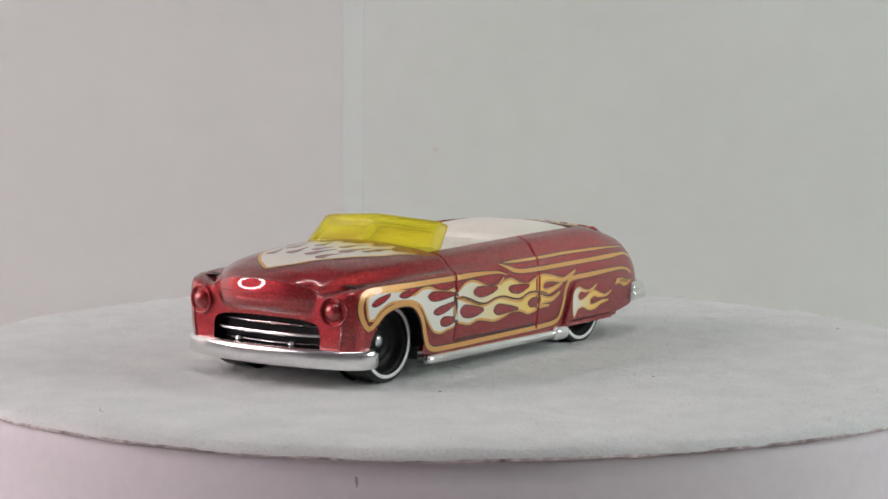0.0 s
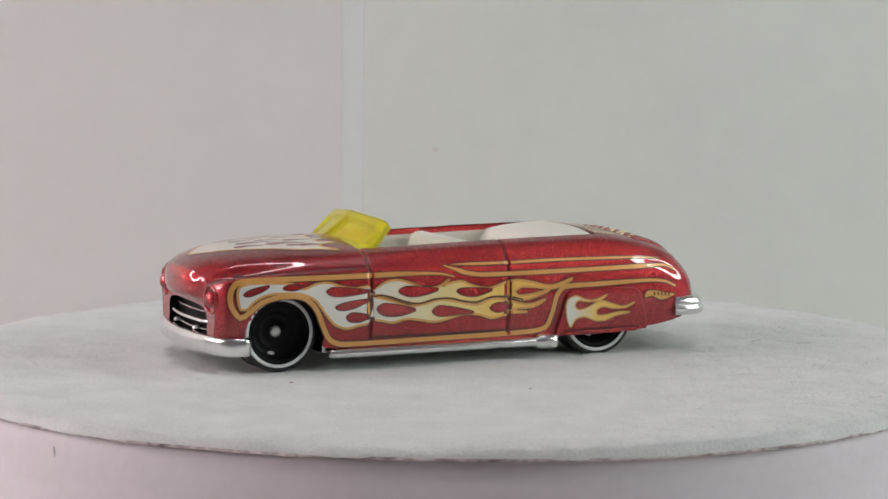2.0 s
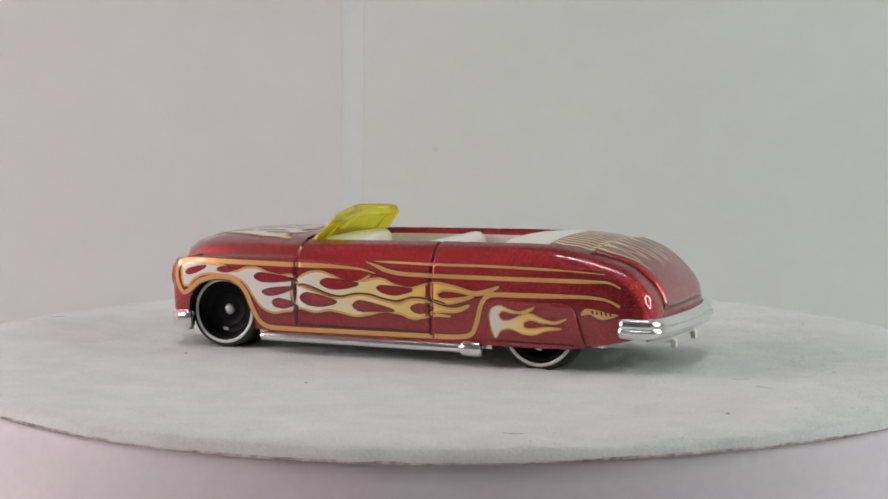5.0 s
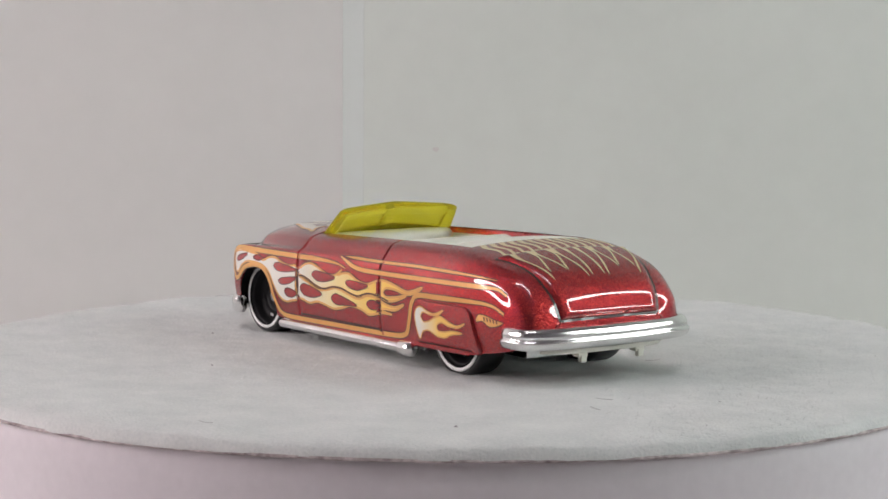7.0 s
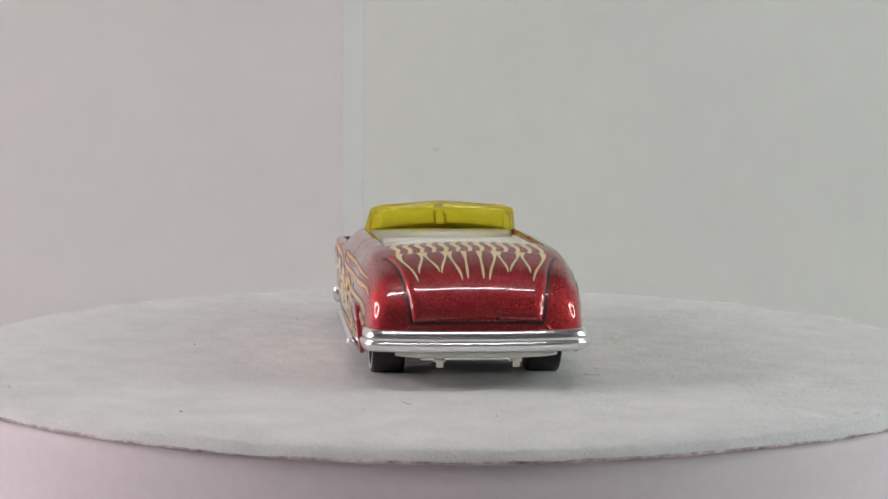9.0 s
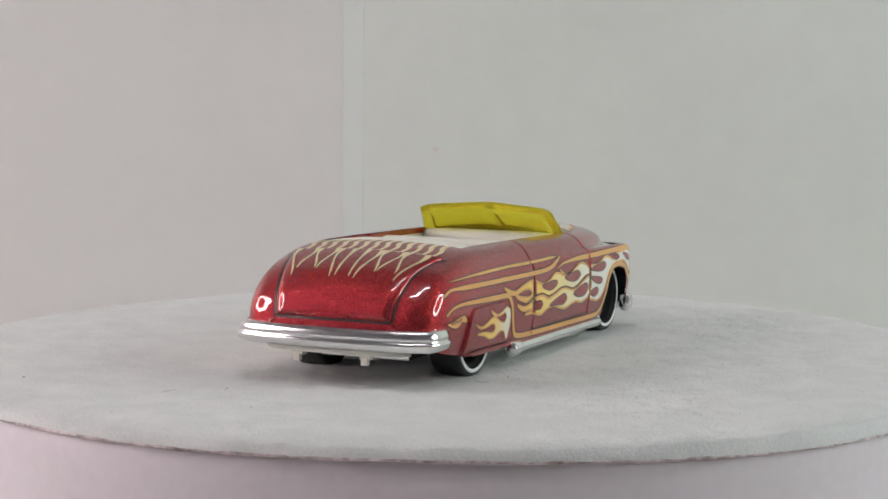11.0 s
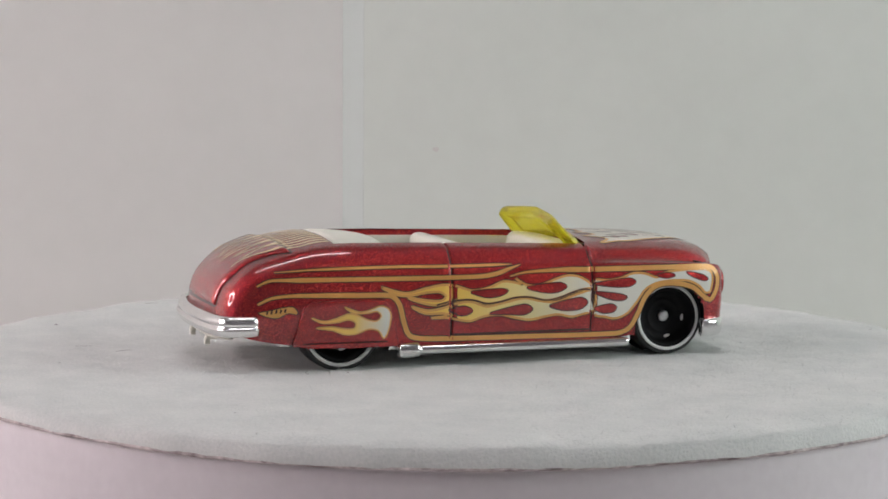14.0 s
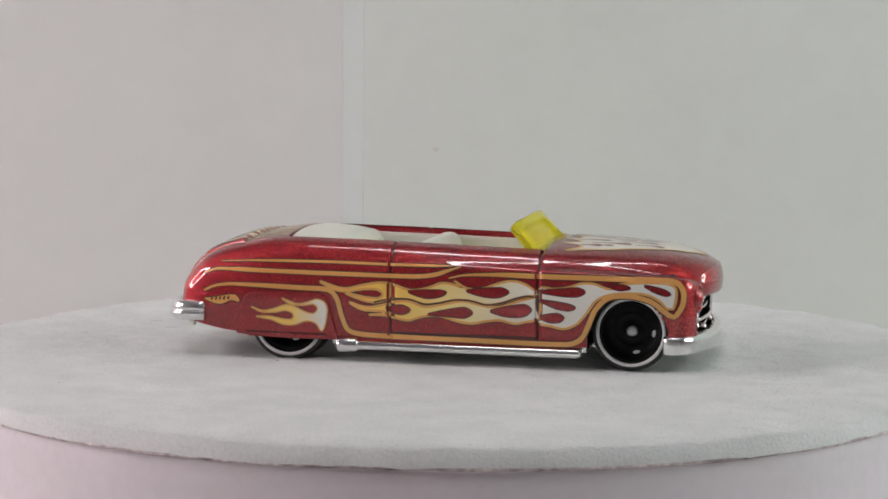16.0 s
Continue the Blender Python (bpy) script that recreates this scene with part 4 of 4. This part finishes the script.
# ---- chrome ----
def chrome():
    # base plate
    plan = [(35.5, 9.0), (34.6, 9.0), (34.4, 8.2), (23.6, 8.2), (23.2, 13.8), (-13.0, 13.6), (-14.5, 6.6), (-27.0, 6.6)]
    ring = plan + [(x, -y) for x, y in reversed(plan)]
    n = len(ring)
    v = [(x, y, z) for z in (2.6, 5.2) for x, y in ring]
    f = [tuple(range(n))[::-1], tuple(range(n, 2 * n))] + [(k, (k + 1) % n, n + (k + 1) % n, n + k) for k in range(n)]
    part("base_plate", v, f, CHROME, car, "chrome plated underside", smooth=False, tidy=True)
    # side pipes
    for side in (1, -1):
        v, f = [], []
        prof = [(22.6, 0.0), (22.6, 0.42), (22.3, 0.62), (21.8, 0.66), (-8.6, 0.66), (-8.9, 0.60), (-9.0, 0.95), (-9.4, 1.08), (-11.6, 1.10), (-12.0, 0.95), (-12.1, 0.0)]
        for x, r in prof:
            for k in range(16):
                a = 2 * math.pi * k / 16
                v.append((x, side * 14.75 + r * math.cos(a), 2.55 + r * math.sin(a) + (0.02 * (10 - x) * 0.2)))
        f = [(i * 16 + k, i * 16 + (k + 1) % 16, (i + 1) * 16 + (k + 1) % 16, (i + 1) * 16 + k) for i in range(len(prof) - 1) for k in range(16)]
        part("side_pipe", v, f, CHROME, car, "chrome side exhaust pipe", tidy=True)
    # front bumper
    path = [(x, y, 4.1) for x, y in [(p.x, p.y) for p in spline([(34.0, -14.7), (35.7, -14.6), (37.2, -13.2), (38.6, -9.5), (39.4, -4.8), (39.6, 0), (39.4, 4.8), (38.6, 9.5), (37.2, 13.2), (35.7, 14.6), (34.0, 14.7)], 0.6)]]
    ob = part("front_bumper", *sweep(path, round_bar(1.6, 2.65, 0.72, 6)), CHROME, car, "curved chrome front bumper", tidy=True)
    # bar that carries it
    part("bumper_bracket", *block(34.0, 39.0, -8, 8, 3.0, 4.2), BLACK, car, smooth=False)
    # rear bumper, stepped in two bands
    path = [(p.x, p.y, 6.65) for p in spline([(-31.8, 14.2), (-34.0, 14.2), (-36.0, 13.6), (-37.1, 10.4), (-37.7, 5.5), (-37.9, 0), (-37.7, -5.5), (-37.1, -10.4), (-36.0, -13.6), (-34.0, -14.2), (-31.8, -14.2)], 0.6)]
    profile = [(0.46, 0.00), (0.80, -0.16), (0.90, -0.36), (0.80, -0.78), (0.56, -1.20), (0.20, -1.42), (-0.5, -1.45), (-0.6, 1.40), (-0.1, 1.42), (0.22, 1.26), (0.46, 0.92), (0.60, 0.48), (0.58, 0.16)]
    part("rear_bumper", *sweep(path, profile), CHROME, car, "wraparound chrome rear bumper", tidy=True)
    # valance and tabs under it
    v, f = sweep([(p.x, p.y, 5.0) for p in spline([(-34.5, 10.4), (-36.0, 8.6), (-36.6, 5), (-36.7, 0), (-36.6, -5), (-36.0, -8.6), (-34.5, -10.4)], 0.8)], round_bar(0.8, 1.2, 0.25))
    part("rear_valance", v, f, CREAM, car, "white plastic rear valance", tidy=True)
    for side in (1, -1):
        part("tab", *joined(block(-36.9, -35.6, side * 5.0 - 0.75, side * 5.0 + 0.75, 3.9, 5.4), block(-37.1, -36.4, side * 5.0 - 0.45, side * 5.0 + 0.45, 3.2, 4.2)), CREAM, car, "white plastic bracket tab", smooth=False)


chrome()


def bullet(y):
    v, f = lathe([(0.0, 0.9), (0.3, 0.8), (0.5, 0.4), (0.55, 0.0), (0.55, -0.8)], 20)
    return [(38.0 + b, y - a, 5.6 + c) for a, b, c in v], f


def front():
    """Grille, headlights and the dark mouth."""
    mouth = [(37.2, y, z) for y, z in ((-9.6, 9.3), (9.6, 9.3), (9.4, 3.2), (-9.4, 3.2))]
    v = mouth + [(38.15, y, z) for _, y, z in mouth]
    grille = part("grille", [(x - 0.5 if k < 4 else x, y, z) for k, (x, y, z) in enumerate(v)], [(3, 2, 1, 0), (0, 1, 5, 4), (1, 2, 6, 5), (2, 3, 7, 6), (3, 0, 4, 7)], BLACK, car, "black grille mouth with chrome bars", smooth=False)
    for z, x, h, w in ((8.1, 38.1, 0.36, 8.6), (6.9, 38.7, 0.48, 9.0), (5.6, 38.1, 0.32, 8.2)):
        path = [(p.x, p.y, z) for p in spline([(x - 1.4, -w), (x - 0.5, -w * 0.75), (x, -w * 0.3), (x + 0.1, 0), (x, w * 0.3), (x - 0.5, w * 0.75), (x - 1.4, w)], 0.6)]
        part("bar", *sweep(path, round_bar(0.5, h, 0.2, 3)), CHROME, grille, "thin chrome bar", tidy=True)
    for y in (-4.6, 4.6):
        part("bullet", *bullet(y), CHROME, grille, "small chrome bullet", tidy=True)
    for side in (1, -1):
        c = Vector((38.15, side * 11.4, 10.35))
        turn = Matrix.Rotation(radians(-side * -8), 4, "Z")
        v, f = lathe([(1.55, -3.2), (2.02, -0.9), (2.06, 0.15), (1.98, 0.34), (1.80, 0.30), (1.70, 0.0), (1.62, -0.12), (1.60, -0.5)], 40)
        rot = Matrix.Rotation(radians(-90), 4, "Z")
        put = lambda p: tuple(c + turn @ (rot @ Vector(p)))
        lamp = part("headlight", [put(p) for p in v], f, RED, car, "red painted headlight with a raised rim", tidy=True)
        v, f = lathe([(0.0, 0.85), (0.5, 0.78), (0.95, 0.55), (1.25, 0.2), (1.38, -0.2), (1.62, -0.3)], 36)
        part("lens", [put(p) for p in v], f, RED, lamp, tidy=True)
    # the crease between the nose and the fenders
    for side in (1, -1):
        path = spline([(34.6, side * 10.9), (34.0, side * 11.0), (28.0, side * 12.9), (22.0, side * 13.9), (17.2, side * 14.4)], 0.6)
        part("hood_gap", *outward(*ribbon(path, lambda u: 0.14 * (1 - 0.7 * u), on_top, 0.02)), DARK, body)


front()


# ---- cockpit ----
def cockpit():
    tub_v, tub_f = [], []
    rim = [(17.2, 11.2), (10.0, 11.35), (0.0, 11.3), (-12.0, 11.3), (-19.7, 11.2), (-20.2, 10.2)]
    ring = rim + [(x, -y) for x, y in reversed(rim)]
    n = len(ring)

    def height(x, y):
        p, _ = cast((x, math.copysign(max(abs(y), 11.5), y), 60), (0, 0, -1))
        return p.z
    for drop, shrink in ((0.85, 0.985), (0.92, 0.972), (1.4, 0.965), (8.0, 0.95)):
        for x, y in ring:
            tub_v.append((x if abs(x) < 16 else x * (1 + (shrink - 1) * 0.4), y * shrink, height(x, y) - drop))
    for i in range(3):
        for k in range(n):
            tub_f.append((i * n + k, (i + 1) * n + k, (i + 1) * n + (k + 1) % n, i * n + (k + 1) % n))
    tub_f.append(tuple(3 * n + k for k in range(n)))
    lip = [(x, y * w, height(x, y) - drop) for drop, w in ((0.02, 1.004), (0.12, 0.992), (1.0, 0.986)) for x, y in ring]
    part("cockpit_lip", lip, [(i * n + k, (i + 1) * n + k, (i + 1) * n + (k + 1) % n, i * n + (k + 1) % n) for i in range(2) for k in range(n)], RED, car, "red inner edge of the cockpit")
    tub = part("interior", tub_v, tub_f, CREAM, car, "cream plastic cockpit tub", smooth=False)

    def cushion(name, x0, x1, w, z0, z1, r, label="", slope=0.0):
        path = [(0, -w, 0), (0, -w * 0.5, 0), (0, 0, 0), (0, w * 0.5, 0), (0, w, 0)]
        prof = round_bar(x1 - x0, z1 - z0, r, 4)
        cx, cz = (x0 + x1) / 2, (z0 + z1) / 2
        v, m = [], len(prof)
        for s, y in ((0.7, -w), (0.95, -w + 0.3), (1.0, -w + 0.8), (1.0, 0.0), (1.0, w - 0.8), (0.95, w - 0.3), (0.7, w)):
            for a, b in prof:
                v.append((cx + a * s - slope * b, y, cz + b * s))
        f = [(i * m + k, i * m + (k + 1) % m, (i + 1) * m + (k + 1) % m, (i + 1) * m + k) for i in range(6) for k in range(m)]
        f += [tuple(range(m))[::-1], tuple(6 * m + k for k in range(m))]
        return part(name, v, f, CREAM, tub, label, tidy=True)
    cushion("front_seat", 1.2, 7.0, 10.6, 8.5, 12.0, 1.2, "cream bench seat")
    cushion("front_backrest", -2.2, 1.0, 10.6, 9.0, 16.6, 1.3, "cream bench backrest", 0.15)
    cushion("rear_seat", -10.5, -5.0, 10.6, 8.5, 12.5, 1.2, "cream rear bench")
    cushion("dashboard", 13.2, 17.5, 11.2, 10.0, 16.4, 1.2, "cream dashboard")
    # folded-top cover that rises behind the rear seat
    v, f, m = [], [], 13
    rows = ((-11.0, 12.0, 10.9), (-11.6, 16.2, 10.95), (-12.6, 17.4, 11.0), (-14.5, 17.75, 11.05), (-17.0, 18.0, 11.05), (-19.0, 18.1, 11.0), (-20.1, 17.95, 10.8), (-20.5, 17.2, 10.6))
    for x, z, w in rows:
        for k in range(m):
            u = -1 + 2 * k / (m - 1)
            v.append((x, w * u, z - 0.95 * abs(u) ** 2.5))
    f = [(i * m + k, i * m + k + 1, (i + 1) * m + k + 1, (i + 1) * m + k) for i in range(len(rows) - 1) for k in range(m - 1)]
    part("top_cover", *outward(v, f), CREAM, tub, "cream folded-top cover")
    # steering wheel on the left
    c, v, f = Vector((10.6, 5.4, 13.3)), [], []
    tilt = Matrix.Rotation(radians(-62), 4, "Y")
    for k in range(28):
        a = 2 * math.pi * k / 28
        for j in range(8):
            b = 2 * math.pi * j / 8
            r = 1.9 + 0.24 * math.cos(b)
            v.append(tuple(c + tilt @ Vector((r * math.cos(a), r * math.sin(a), 0.24 * math.sin(b)))))
    f = [(k * 8 + j, ((k + 1) % 28) * 8 + j, ((k + 1) % 28) * 8 + (j + 1) % 8, k * 8 + (j + 1) % 8) for k in range(28) for j in range(8)]
    part("steering_wheel", v, f, CREAM, tub, "cream steering wheel", tidy=True)
    w = 0.25
    v, f = block(-1.8, 1.8, -w, w, -0.15, 0.15)
    part("steering_column", *joined(([tuple(c + tilt @ Vector(p)) for p in v], f), ([tuple(c + tilt @ Vector(p)) for p in block(-0.3, 0.3, -0.3, 0.3, -4.0, 0)[0]], f)), CREAM, tub, smooth=False)


cockpit()


def windscreen():
    """A thick one-piece yellow screen that wraps round the cowl and leans back, with two sunken panes."""
    nu, nv = 72, 24

    def at(u, v):
        e = abs(u)
        es = math.sqrt(e * e + 0.0016) - 0.04
        low = Vector((18.9 - 1.5 * es - 1.2 * e ** 5, 11.9 * u, 16.7 - 1.1 * e ** 2))
        high = Vector((13.8 - 1.0 * es - 0.5 * e ** 5, 11.0 * u, 21.0 - 0.72 * es - 0.55 * e ** 16))
        return low.lerp(high, v)

    def normal(u, v):
        d = 0.02
        return (at(min(1, u + d), v) - at(max(-1, u - d), v)).cross(at(u, min(1, v + d)) - at(u, max(0, v - d))).normalized()
    v, f = [], []
    for layer in (0, 1):
        for i in range(nu + 1):
            for j in range(nv + 1):
                u, w = -1 + 2 * i / nu, j / nv
                n = normal(u, w)
                n = n if n.x > 0 else -n
                sunk = 0.0
                pane = min(1.0, max(0.0, (abs(u - 0.10 * (w - 0.5)) - 0.05) / 0.03), max(0.0, (0.88 - abs(u)) / 0.03), max(0.0, (w - 0.20) / 0.05), max(0.0, (0.80 - w) / 0.05))
                if layer == 0:
                    sunk = 0.50 * pane
                v.append(tuple(at(u, w) - n * (sunk if layer == 0 else 1.35 - 0.25 * pane)))
    k = (nu + 1) * (nv + 1)
    ix = lambda i, j, layer: layer * k + i * (nv + 1) + j
    for i in range(nu):
        for j in range(nv):
            f.append((ix(i, j, 0), ix(i + 1, j, 0), ix(i + 1, j + 1, 0), ix(i, j + 1, 0)))
            f.append((ix(i, j, 1), ix(i, j + 1, 1), ix(i + 1, j + 1, 1), ix(i + 1, j, 1)))
    for i in range(nu):
        for j in (0, nv):
            f.append((ix(i, j, 0), ix(i, j, 1), ix(i + 1, j, 1), ix(i + 1, j, 0)))
    for j in range(nv):
        for i in (0, nu):
            f.append((ix(i, j, 0), ix(i, j + 1, 0), ix(i, j + 1, 1), ix(i, j, 1)))
    ob = part("windscreen", v, f, YELLOW, car, "clear yellow plastic windscreen", smooth=False, tidy=True)
    ob.data.polygons.foreach_set("use_smooth", [True] * len(ob.data.polygons))
    soften(ob, 0.18, 2, 40)


windscreen()


# ---- what turns ----
def motions():
    """The platter turns steadily and carries felt, lint and car round with it."""
    times = [0.5 * k for k in range(33)]
    for thing, z in ((turntable, TABLE_Z), (felt_pad, FELT_Z), (lint, FELT_Z)):
        walk(thing, [(t, pose(0.0010, 0, z, 0, 0, heading(t))) for t in times])
    walk(car, [(t, pose(0, 0, FELT_Z, 0, 0, heading(t)) @ pose(CAR_X, CAR_Y, 0)) for t in times])


motions()
